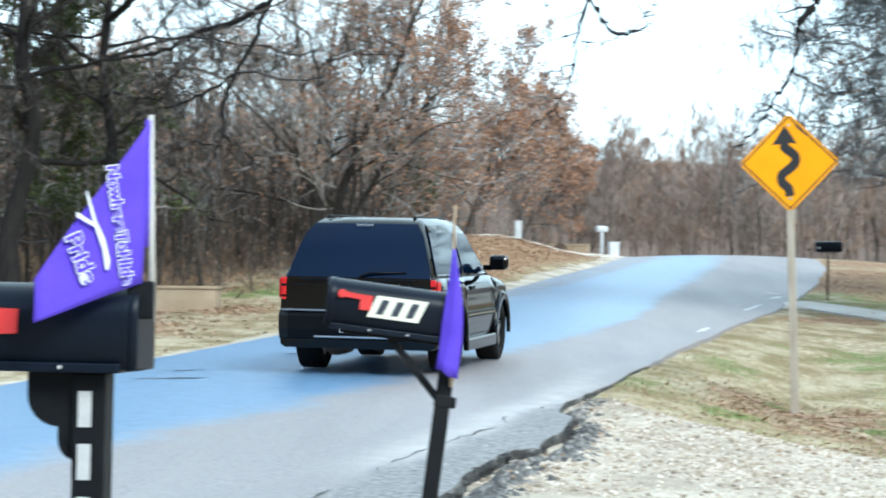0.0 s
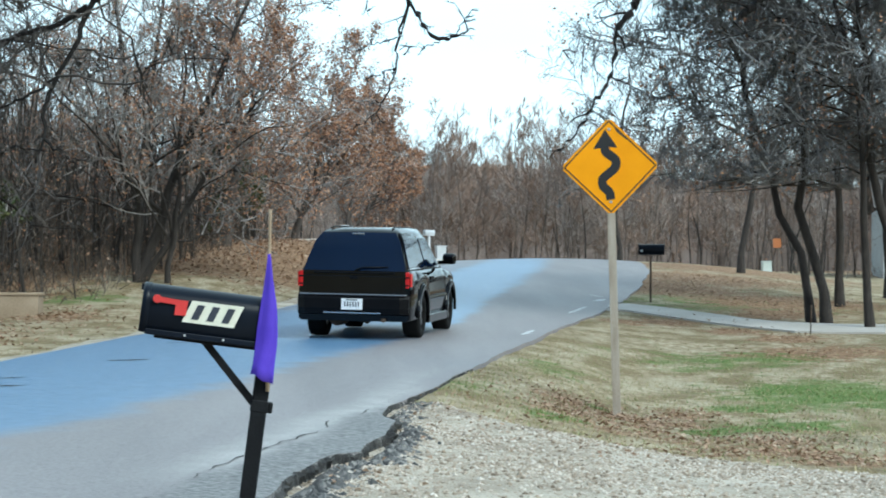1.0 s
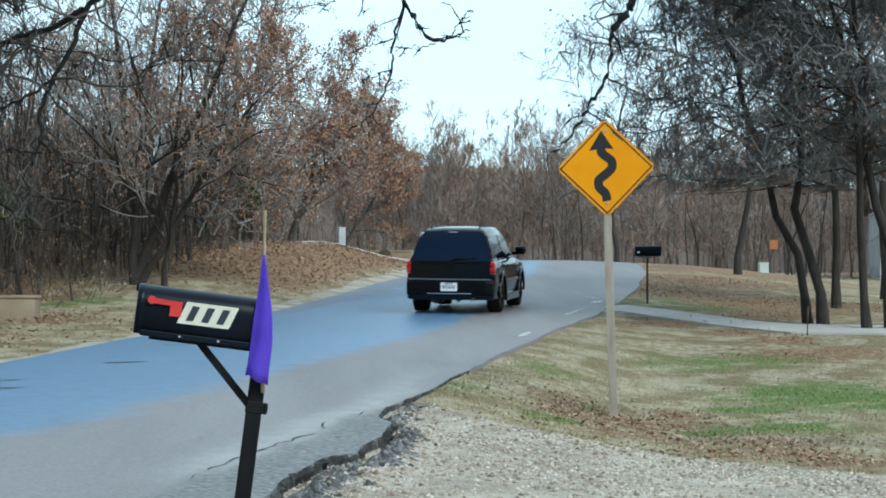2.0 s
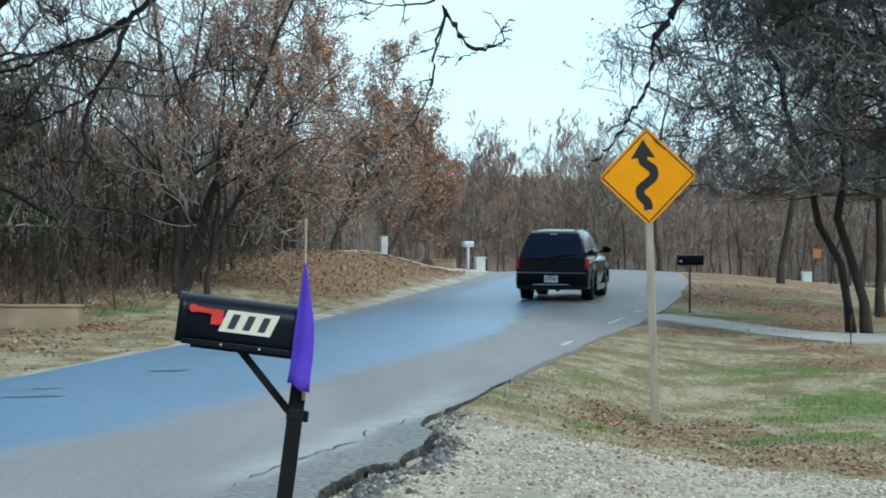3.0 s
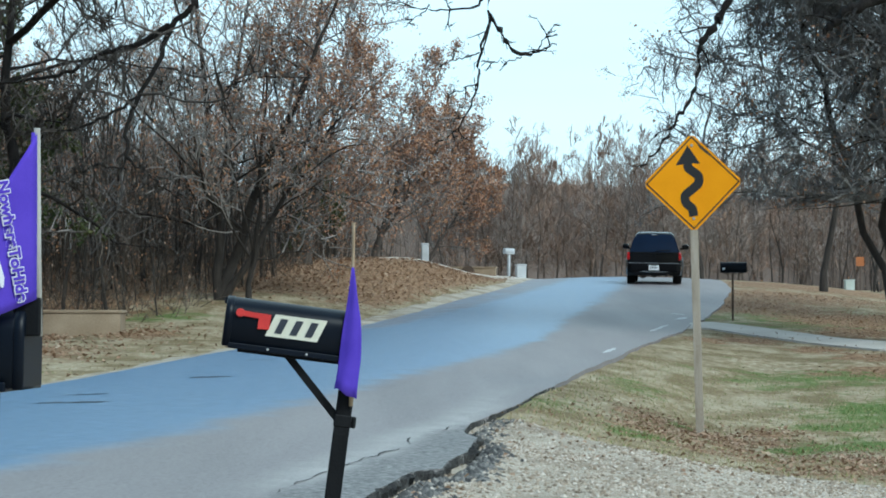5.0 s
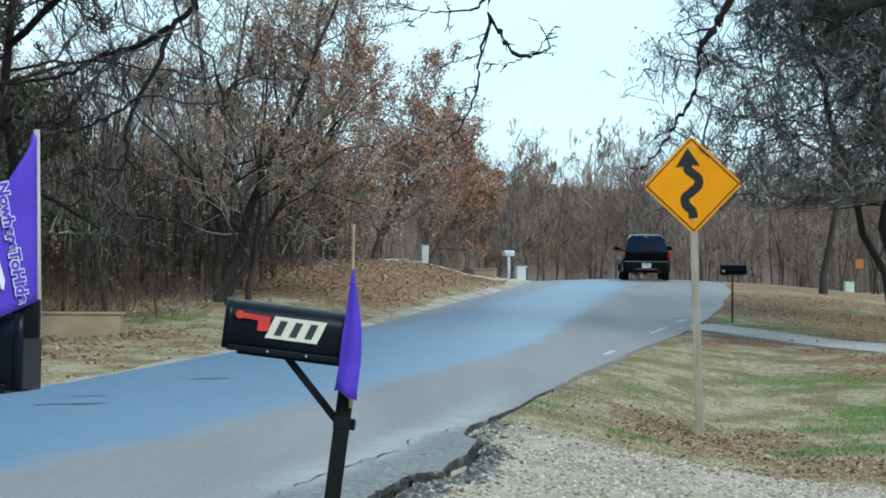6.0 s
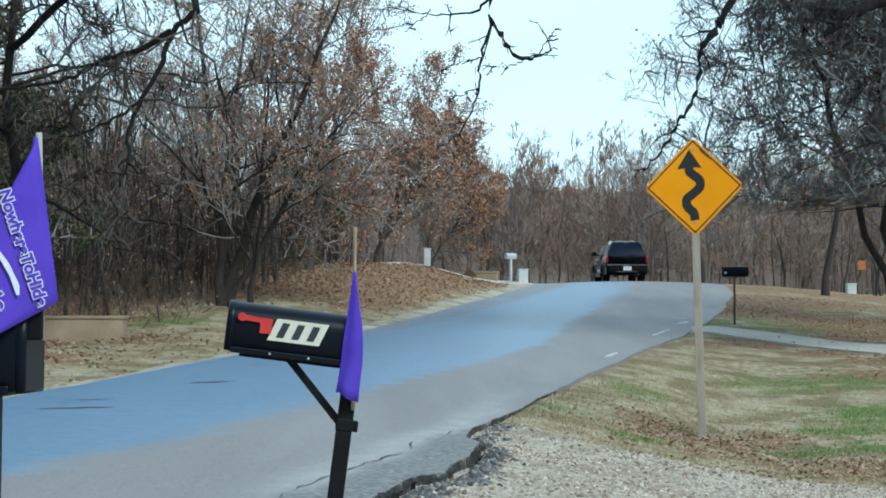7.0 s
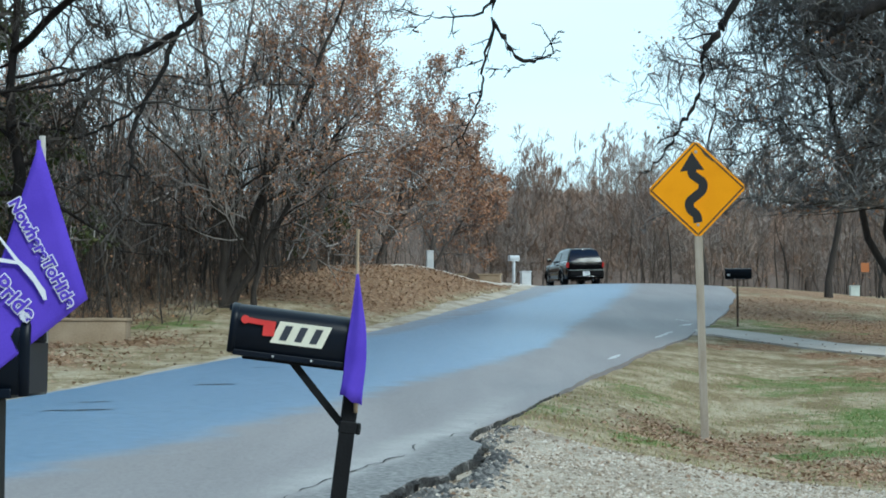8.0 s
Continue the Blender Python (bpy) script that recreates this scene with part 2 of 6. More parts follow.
def tube(bm, pts, radii, sides=8, caps=True):
    rings = []
    for i, p in enumerate(pts):
        p = Vector(p)
        a = Vector(pts[max(0, i - 1)])
        b = Vector(pts[min(len(pts) - 1, i + 1)])
        q = (b - a).to_track_quat("Z", "Y")
        rings.append([bm.verts.new(p + q @ Vector((radii[i] * math.cos(2 * math.pi * k / sides), radii[i] * math.sin(2 * math.pi * k / sides), 0))) for k in range(sides)])
    for r0, r1 in zip(rings, rings[1:]):
        for k in range(sides):
            bm.faces.new((r0[k], r0[(k + 1) % sides], r1[(k + 1) % sides], r1[k])).smooth = True
    if caps:
        bm.faces.new(rings[0][::-1])
        bm.faces.new(rings[-1])
    return bm


def loft(bm, rings, caps=True, smooth=True, closed=True):
    vs = [[bm.verts.new(p) for p in r] for r in rings]
    n = len(vs[0])
    for a, b in zip(vs, vs[1:]):
        for k in range(n if closed else n - 1):
            bm.faces.new((a[k], a[(k + 1) % n], b[(k + 1) % n], b[k])).smooth = smooth
    if caps:
        bm.faces.new(vs[0][::-1])
        bm.faces.new(vs[-1])
    return bm


def sheet(bm, outline, y0, y1):
    """A flat plate: an outline in x, z given thickness from y0 to y1."""
    loft(bm, [[(x, y0, z) for x, z in outline], [(x, y1, z) for x, z in outline]], smooth=False)
    bmesh.ops.recalc_face_normals(bm, faces=bm.faces)
    return bm


def sstep(a, b, x):
    t = np.clip((x - a) / (b - a), 0, 1)
    return t * t * (3 - 2 * t)


# ---- the road's line and the lie of the land ----
LINE = [(-9.0, -40, -0.1), (-7.0, -20, -0.02), (-5.05, 0, 0.1), (-3.35, 13.7, 0.28), (-2.05, 25, 0.53), (-0.5, 34.2, 0.82), (1.25, 41, 1.1),
        (2.85, 48, 1.47), (4.35, 56, 1.88), (5.65, 64, 2.26), (7.0, 76, 2.72), (7.3, 86, 2.91), (6.2, 97, 3.0), (2.5, 110, 3.0), (-8, 124, 3.0), (-30, 142, 3.0), (-70, 160, 3.0)]


def spline(pts, n):
    p = np.array(pts, float)
    p = np.vstack([2 * p[0] - p[1], p, 2 * p[-1] - p[-2]])
    out = []
    for i in range(1, len(p) - 2):
        t = np.linspace(0, 1, n, endpoint=False)[:, None]
        a, b, c, d = p[i - 1], p[i], p[i + 1], p[i + 2]
        out.append(0.5 * (2 * b + (c - a) * t + (2 * a - 5 * b + 4 * c - d) * t ** 2 + (3 * b - a - 3 * c + d) * t ** 3))
    out.append(p[-2][None])
    return np.vstack(out)


ROAD = spline(LINE, 14)
_tan = np.gradient(ROAD[:, :2], axis=0)
_tan /= np.linalg.norm(_tan, axis=1)[:, None]
RIGHT = np.stack([_tan[:, 1], -_tan[:, 0]], 1)
HALF = 3.15


def half_left(y):
    return np.interp(y, [10, 23, 28, 34, 40, 46, 54, 65, 75, 95], [2.6, 2.5, 2.52, 2.75, 3.2, 3.42, 3.65, 3.67, 3.75, 3.2])


def half_right(y):
    return np.interp(y, [13, 14.7, 14.9, 16, 17.7, 18.2, 19.3, 23, 25, 27, 29, 32, 36, 40, 43, 52, 75], [3.07, 3.08, 3.27, 3.27, 3.26, 3.08, 3.04, 3.26, 3.33, 3.46, 3.49, 3.66, 3.64, 3.54, 3.5, 3.4, 3.2])


def road_coords(x, y):
    """Distance to the right of the road's middle, and its height and y there."""
    x, y = np.atleast_1d(x).astype(float), np.atleast_1d(y).astype(float)
    d, z, yy = np.empty(len(x)), np.empty(len(x)), np.empty(len(x))
    for i in range(0, len(x), 20000):
        dx = x[i:i + 20000, None] - ROAD[None, :, 0]
        dy = y[i:i + 20000, None] - ROAD[None, :, 1]
        k = np.argmin(dx * dx + dy * dy, 1)
        r = np.arange(len(k))
        along = dx[r, k] * _tan[k, 0] + dy[r, k] * _tan[k, 1]
        d[i:i + 20000] = dx[r, k] * RIGHT[k, 0] + dy[r, k] * RIGHT[k, 1]
        slope = np.gradient(ROAD[:, 2]) / np.linalg.norm(np.gradient(ROAD[:, :2], axis=0), axis=1)
        z[i:i + 20000] = ROAD[k, 2] + slope[k] * np.clip(along, -3, 3)
        yy[i:i + 20000] = ROAD[k, 1] + along
    return d, z, yy


def crown(d):
    return 0.09 * (1 - (np.clip(np.abs(d), 0, HALF) / HALF) ** 2)


def road_z(x, y):
    d, z, _ = road_coords(x, y)
    return z + crown(d)


def ground_z(x, y):
    x, y = np.atleast_1d(x).astype(float), np.atleast_1d(y).astype(float)
    d, z, yy = road_coords(x, y)
    low = np.interp(yy, [-20, 0, 12, 18, 24, 30, 36, 45, 60, 75, 100], [0.1, 0.12, 0.15, 0.34, 0.57, 0.46, 0.26, 0.1, 0.05, 0.05, 0.05])
    fall = np.interp(yy, [40, 52, 65, 85, 100], [0.0, 0.35, 0.75, 0.6, 0.2])
    rise = np.interp(yy, [-20, 30, 42, 50, 57, 62, 66, 70, 76, 100], [0.05, 0.08, 0.12, 0.7, 1.0, 0.95, 0.7, 0.42, 0.25, 0.1])
    side = np.where(d > 0, -low * sstep(3.1, 6.0, d) - fall * sstep(4.0, 13.0, d), rise * sstep(3.4, 6.5, -d))
    side = side + 0.012 * np.sin(x * 2.3 + y * 0.7) * np.sin(y * 1.7 - x * 0.9) * (np.abs(d) > 3.3)
    half = np.where(d > 0, half_right(yy), half_left(yy))
    under = -0.03 - 0.12 * (1 - sstep(-0.55, -0.05, np.abs(d) - half))
    under = under - 0.07 * sstep(9, 12, yy) * sstep(23, 18, yy) * (d > 0) * sstep(5.0, 3.6, d)
    near = z + side + under
    plane = np.interp(y, [-60, 0, 20, 45, 76, 110, 600], [-0.3, 0.0, 0.3, 1.2, 2.6, 3.0, 3.0])
    w = sstep(14, 34, np.abs(d))
    return near * (1 - w) + plane * w


def gz(x, y):
    return float(ground_z(x, y)[0])


# ground: one sheet to the horizon
def ground_material():
    m = bpy.data.materials.new("dry_winter_lawn")
    m.use_nodes = True
    n, l = m.node_tree.nodes, m.node_tree.links
    b = n["Principled BSDF"]
    b.inputs["Roughness"].default_value, b.inputs["Specular IOR Level"].default_value = 0.95, 0.15
    tc = n.new("ShaderNodeTexCoord")

    def tex(scale, detail, stretch=(1, 1, 1)):
        mp = n.new("ShaderNodeMapping")
        mp.inputs["Scale"].default_value = stretch
        l.new(tc.outputs["Object"], mp.inputs["Vector"])
        t = n.new("ShaderNodeTexNoise")
        t.inputs["Scale"].default_value, t.inputs["Detail"].default_value = scale, detail
        l.new(mp.outputs["Vector"], t.inputs["Vector"])
        return t.outputs["Fac"]

    def ramp(f, stops):
        r = n.new("ShaderNodeValToRGB")
        for i, (p, c) in enumerate(stops):
            e = r.color_ramp.elements[0] if i == 0 else r.color_ramp.elements[-1] if i == len(stops) - 1 else r.color_ramp.elements.new(p)
            e.position, e.color = p, (*c, 1)
        l.new(f, r.inputs["Fac"])
        return r.outputs["Color"]

    def mix(f, a, c):
        x = n.new("ShaderNodeMix")
        x.data_type = "RGBA"
        l.new(f, x.inputs[0])
        l.new(a, x.inputs[6])
        l.new(c, x.inputs[7])
        return x.outputs[2]

    dry = ramp(tex(9, 8, (1, 0.6, 1)), [(0.32, (0.23, 0.175, 0.1)), (0.5, (0.37, 0.295, 0.185)), (0.66, (0.54, 0.46, 0.33))])
    green = ramp(tex(12, 6), [(0.3, (0.1, 0.15, 0.04)), (0.7, (0.21, 0.26, 0.09))])
    litter = ramp(tex(9, 10), [(0.3, (0.15, 0.085, 0.05)), (0.5, (0.29, 0.18, 0.105)), (0.7, (0.46, 0.32, 0.2))])
    at_g = n.new("ShaderNodeAttribute")
    at_g.attribute_name = "green"
    at_l = n.new("ShaderNodeAttribute")
    at_l.attribute_name = "litter"

    def mask(attr, noise_fac, soft):
        a = n.new("ShaderNodeMath")
        a.operation = "MULTIPLY_ADD"
        l.new(noise_fac, a.inputs[0])
        a.inputs[1].default_value = 1.4
        l.new(attr, a.inputs[2])
        s = n.new("ShaderNodeMapRange")
        s.interpolation_type = "SMOOTHSTEP"
        s.inputs["From Min"].default_value, s.inputs["From Max"].default_value = 1.15 - soft, 1.15 + soft
        l.new(a.outputs[0], s.inputs["Value"])
        return s.outputs["Result"]

    pale = ramp(tex(16, 6), [(0.3, (0.36, 0.295, 0.19)), (0.7, (0.54, 0.465, 0.335))])
    dull = ramp(tex(18, 6), [(0.3, (0.17, 0.125, 0.07)), (0.7, (0.3, 0.24, 0.13))])
    half_on = n.new("ShaderNodeValue")
    half_on.outputs[0].default_value = 0.42
    dry = mix(mask(half_on.outputs[0], tex(1.3, 8, (1, 0.5, 1)), 0.18), dry, pale)
    dry = mix(mask(half_on.outputs[0], tex(1.9, 9, (0.8, 0.5, 1.3)), 0.15), dry, dull)
    c = mix(mask(at_g.outputs["Fac"], tex(2.2, 7), 0.22), dry, green)
    c = mix(mask(at_l.outputs["Fac"], tex(3.0, 8), 0.16), c, litter)
    l.new(c, b.inputs["Base Color"])
    bp = n.new("ShaderNodeBump")
    bp.inputs["Strength"].default_value, bp.inputs["Distance"].default_value = 0.9, 0.04
    l.new(tex(30, 6), bp.inputs["Height"])
    l.new(bp.outputs["Normal"], b.inputs["Normal"])
    return m


def litter_amount(x, y):
    """Where fallen leaves lie thick: under the woods, on the banks, in drifts beside the drives."""
    d, z, yy = road_coords(x, y)
    a = 0.75 * sstep(6.5, 11, -d)
    a = np.maximum(a, 0.85 * sstep(3.6, 5.0, -d) * sstep(44, 50, yy))
    a = np.maximum(a, 0.6 * sstep(10, 18, d) * sstep(30, 45, yy))
    for cx, cy, rx, ry, k in ((4.95, 38.5, 0.5, 0.9, 0.9), (5.9, 39.2, 0.6, 1.0, 1.0), (6.8, 37.4, 0.6, 1.0, 0.95), (7.4, 35.6, 0.8, 1.0, 0.85), (6.8, 33.0, 0.7, 0.8, 0.75), (-6.2, 33, 1.2, 3.0, 0.6), (-5.6, 39, 1.0, 2.5, 0.65), (-7.5, 37, 1.2, 3.0, 0.75), (7.6, 51.5, 2.2, 4.5, 1.0), (9.6, 46.5, 2.6, 4.0, 0.95), (8.6, 42.0, 1.6, 2.0, 0.85), (9.5, 58, 4.0, 7.0, 0.75), (12.5, 70, 5.0, 8.0, 0.85), (7.4, 66, 1.5, 6.0, 0.6), (2.45, 23.9, 0.5, 0.8, 0.7), (2.3, 22.2, 0.6, 0.8, 0.65), (3.4, 23.6, 0.7, 0.8, 0.65), (3.9, 24.6, 0.6, 0.6, 0.6), (4.1, 20.4, 0.5, 0.9, 0.8), (3.95, 18.6, 0.5, 0.7, 0.75), (2.8, 20.6, 0.7, 0.7, 0.6), (3.1, 22.4, 0.6, 0.6, 0.6), (-0.1, 13.4, 0.35, 0.7, 0.9), (0.25, 14.8, 0.25, 0.4, 0.7),
                              (3.3, 20.3, 0.6, 0.8, 0.5), (3.4, 18.4, 0.6, 0.5, 0.65), (4.2, 17.3, 0.6, 0.6, 0.75), (7.5, 33, 2.0, 1.5, 0.7), (3.0, 23.3, 0.5, 0.6, 0.8)):
        a = np.maximum(a, k * np.exp(-((x - cx) / rx) ** 2 - ((y - cy) / ry) ** 2))
    return a


def green_amount(x, y):
    d, z, yy = road_coords(x, y)
    a = 0.1 + 0 * d
    for cx, cy, rx, ry, k in ((6.4, 27, 1.8, 2.2, 0.8), (4.9, 23.4, 0.9, 0.8, 0.8), (1.88, 20.9, 0.22, 0.5, 1.25), (2.15, 21.0, 0.2, 0.3, 1.2), (2.75, 23.9, 0.2, 0.3, 1.1), (3.77, 22.4, 0.25, 0.5, 1.25), (4.13, 23.0, 0.35, 0.4, 1.1), (4.9, 25.5, 0.7, 0.6, 0.9), (5.9, 27.8, 0.9, 1.0, 1.0), (6.6, 32.4, 0.9, 1.0, 0.9), (1.0, 22.8, 0.6, 1.2, 0.65), (8.5, 46, 4, 5, 0.55), (-5.9, 44.5, 1.6, 1.2, 0.62), (2.6, 27.5, 0.6, 1.5, 0.5), (5.5, 32, 1.5, 2.0, 0.55)):
        a = np.maximum(a, k * np.exp(-((x - cx) / rx) ** 2 - ((y - cy) / ry) ** 2))
    return a


def build_ground():
    xs = np.r_[-700, -400, -220, -130, -80, -55, np.arange(-40, -14, 1.0), np.arange(-14, 18, 0.3), np.arange(18, 40, 1.0), 55, 80, 130, 220, 400, 700]
    ys = np.r_[-500, -250, -120, -60, -30, np.arange(-15, 8, 1.0), np.arange(8, 30, 0.3), np.arange(30, 100, 0.5), np.arange(100, 140, 2.0), 170, 230, 350, 600, 1200]
    gx, gy = np.meshgrid(xs, ys)
    x, y = gx.ravel(), gy.ravel()
    z = ground_z(x, y)
    w, h = len(xs), len(ys)
    i = np.arange((h - 1) * (w - 1))
    a = (i // (w - 1)) * w + i % (w - 1)
    faces = np.stack([a, a + 1, a + w + 1, a + w], 1).tolist()
    ob = raw("ground", np.stack([x, y, z], 1).tolist(), faces, ground_material(), smooth=True)
    for name, v in (("green", green_amount(x, y)), ("litter", litter_amount(x, y))):
        at = ob.data.attributes.new(name, "FLOAT", "POINT")
        at.data.foreach_set("value", v.astype(np.float32))
    return tagged(ob, "dry winter lawn with green patches and fallen brown leaves", "ground", kind="structure")


build_ground()


def road_material():
    m = bpy.data.materials.new("worn_asphalt")
    m.use_nodes = True
    n, l = m.node_tree.nodes, m.node_tree.links
    b = n["Principled BSDF"]
    tc = n.new("ShaderNodeTexCoord")
    sheen = n.new("ShaderNodeAttribute")
    sheen.attribute_name = "sky_sheen"

    def tex(scale, detail):
        t = n.new("ShaderNodeTexNoise")
        t.inputs["Scale"].default_value, t.inputs["Detail"].default_value = scale, detail
        l.new(tc.outputs["Object"], t.inputs["Vector"])
        return t.outputs["Fac"]

    def ramp(f, a, c, lo=0.3, hi=0.7):
        r = n.new("ShaderNodeValToRGB")
        r.color_ramp.elements[0].position, r.color_ramp.elements[0].color = lo, (*a, 1)
        r.color_ramp.elements[1].position, r.color_ramp.elements[1].color = hi, (*c, 1)
        l.new(f, r.inputs["Fac"])
        return r.outputs["Color"]

    old = ramp(tex(34, 12), (0.12, 0.107, 0.109), (0.37, 0.337, 0.335))
    along = n.new("ShaderNodeMapping")
    along.inputs["Scale"].default_value = (1.0, 0.09, 1.0)
    along.inputs["Rotation"].default_value = (0, 0, radians(-8))
    l.new(tc.outputs["Object"], along.inputs["Vector"])
    tracks = n.new("ShaderNodeTexNoise")
    tracks.inputs["Scale"].default_value, tracks.inputs["Detail"].default_value = 1.4, 7
    l.new(along.outputs["Vector"], tracks.inputs["Vector"])
    worn = ramp(tracks.outputs["Fac"], (0.195, 0.174, 0.174), (0.3, 0.272, 0.27), 0.34, 0.66)
    blend = n.new("ShaderNodeMix")
    blend.data_type = "RGBA"
    blend.inputs[0].default_value = 0.5
    l.new(old, blend.inputs[6])
    l.new(worn, blend.inputs[7])
    old = blend.outputs[2]
    # Blue of the reflected sky is painted into this smoother half's colour.
    sheen_blue = ramp(tex(7, 12), (0.1, 0.185, 0.305), (0.165, 0.27, 0.415))
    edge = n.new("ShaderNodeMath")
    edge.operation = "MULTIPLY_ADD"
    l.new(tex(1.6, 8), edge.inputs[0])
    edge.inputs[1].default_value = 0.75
    l.new(sheen.outputs["Fac"], edge.inputs[2])
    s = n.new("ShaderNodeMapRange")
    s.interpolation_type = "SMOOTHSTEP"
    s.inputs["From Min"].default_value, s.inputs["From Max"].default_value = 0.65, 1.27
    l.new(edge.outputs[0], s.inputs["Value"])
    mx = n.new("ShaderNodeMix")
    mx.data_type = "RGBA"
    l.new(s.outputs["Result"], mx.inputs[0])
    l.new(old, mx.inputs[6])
    l.new(sheen_blue, mx.inputs[7])
    washed = n.new("ShaderNodeAttribute")
    washed.attribute_name = "washed"
    grit = n.new("ShaderNodeMath")
    grit.operation, grit.use_clamp = "MULTIPLY", True
    l.new(washed.outputs["Fac"], grit.inputs[0])
    l.new(tex(3.0, 8), grit.inputs[1])
    sand = n.new("ShaderNodeMix")
    sand.data_type = "RGBA"
    l.new(grit.outputs[0], sand.inputs[0])
    l.new(mx.outputs[2], sand.inputs[6])
    l.new(ramp(tex(40, 8), (0.36, 0.34, 0.32), (0.62, 0.6, 0.57)), sand.inputs[7])
    broken = n.new("ShaderNodeAttribute")
    broken.attribute_name = "broken"
    cover = n.new("ShaderNodeMapRange")
    cover.inputs["To Max"].default_value = 0.85
    l.new(broken.outputs["Fac"], cover.inputs["Value"])
    crumbled = n.new("ShaderNodeMix")
    crumbled.data_type = "RGBA"
    l.new(cover.outputs["Result"], crumbled.inputs[0])
    l.new(sand.outputs[2], crumbled.inputs[6])
    l.new(ramp(tex(22, 12), (0.05, 0.048, 0.048), (0.3, 0.285, 0.275), 0.36, 0.66), crumbled.inputs[7])
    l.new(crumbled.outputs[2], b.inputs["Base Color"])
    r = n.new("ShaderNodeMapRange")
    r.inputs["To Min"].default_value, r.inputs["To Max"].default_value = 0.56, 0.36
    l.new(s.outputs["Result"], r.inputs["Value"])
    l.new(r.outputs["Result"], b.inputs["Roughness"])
    bp = n.new("ShaderNodeBump")
    bp.inputs["Strength"].default_value, bp.inputs["Distance"].default_value = 0.6, 0.012
    l.new(tex(60, 6), bp.inputs["Height"])
    l.new(bp.outputs["Normal"], b.inputs["Normal"])
    return m


CRACK_Y, CRACK_D = [10, 13, 15, 16, 17.5, 18.2, 19.3, 60], [2.4, 2.52, 2.66, 2.77, 2.78, 2.87, 3.03, 3.4]


def broken_lip(edge, right):
    """The raw, dark broken face of the asphalt where it drops to the gravel."""
    keep = (edge[:, 1] > 10.5) & (edge[:, 1] < 25)
    e, out = edge[keep], right[keep]
    # several jagged points between two of the road's own
    t = np.linspace(0, len(e) - 1, (len(e) - 1) * 4 + 1)
    idx = np.arange(len(e))
    e = np.stack([np.interp(t, idx, e[:, k]) for k in range(3)], 1)
    out = np.stack([np.interp(t, idx, out[:, k]) for k in range(2)], 1)
    r = np.random.default_rng(61)
    n = len(e)
    patchy = np.clip(0.25 + 1.3 * np.interp(np.arange(n), np.linspace(0, n, 60), r.uniform(-0.4, 0.9, 60)), 0.05, 1)
    size = np.interp(e[:, 1], [10.5, 14, 17.8, 18.6, 22, 27], [1.0, 1.0, 0.9, 0.2, 0.16, 0.1]) * patchy
    chunk = np.repeat(r.uniform(0, 1, n // 3 + 1), 3)[:n]
    rows = []
    for push, drop, jag in ((-0.05, -0.012, 0.03), (0.0, -0.006, 0.06), (0.03, -0.03, 0.07), (0.015, -0.075, 0.05), (0.06, -0.13, 0.07)):
        o = (push + jag * (r.uniform(-1, 1, n) * 0.5 + chunk - 0.3)) * size
        z = e[:, 2] + drop + 0.03 * size * (r.uniform(-1, 1, n) * 0.5 + chunk - 0.6) * (push > -0.04)
        rows.append(np.column_stack([e[:, :2] + out * o[:, None], z]))
    w = len(rows)
    v = np.stack(rows, 1).reshape(-1, 3).tolist()
    f = [(i * w + k, i * w + k + 1, (i + 1) * w + k + 1, (i + 1) * w + k) for i in range(n - 1) for k in range(w - 1)]
    tagged(raw("road_lip", v, f, RAW_ASPHALT), "dark raw broken edge of the asphalt", "road edge", kind="structure")


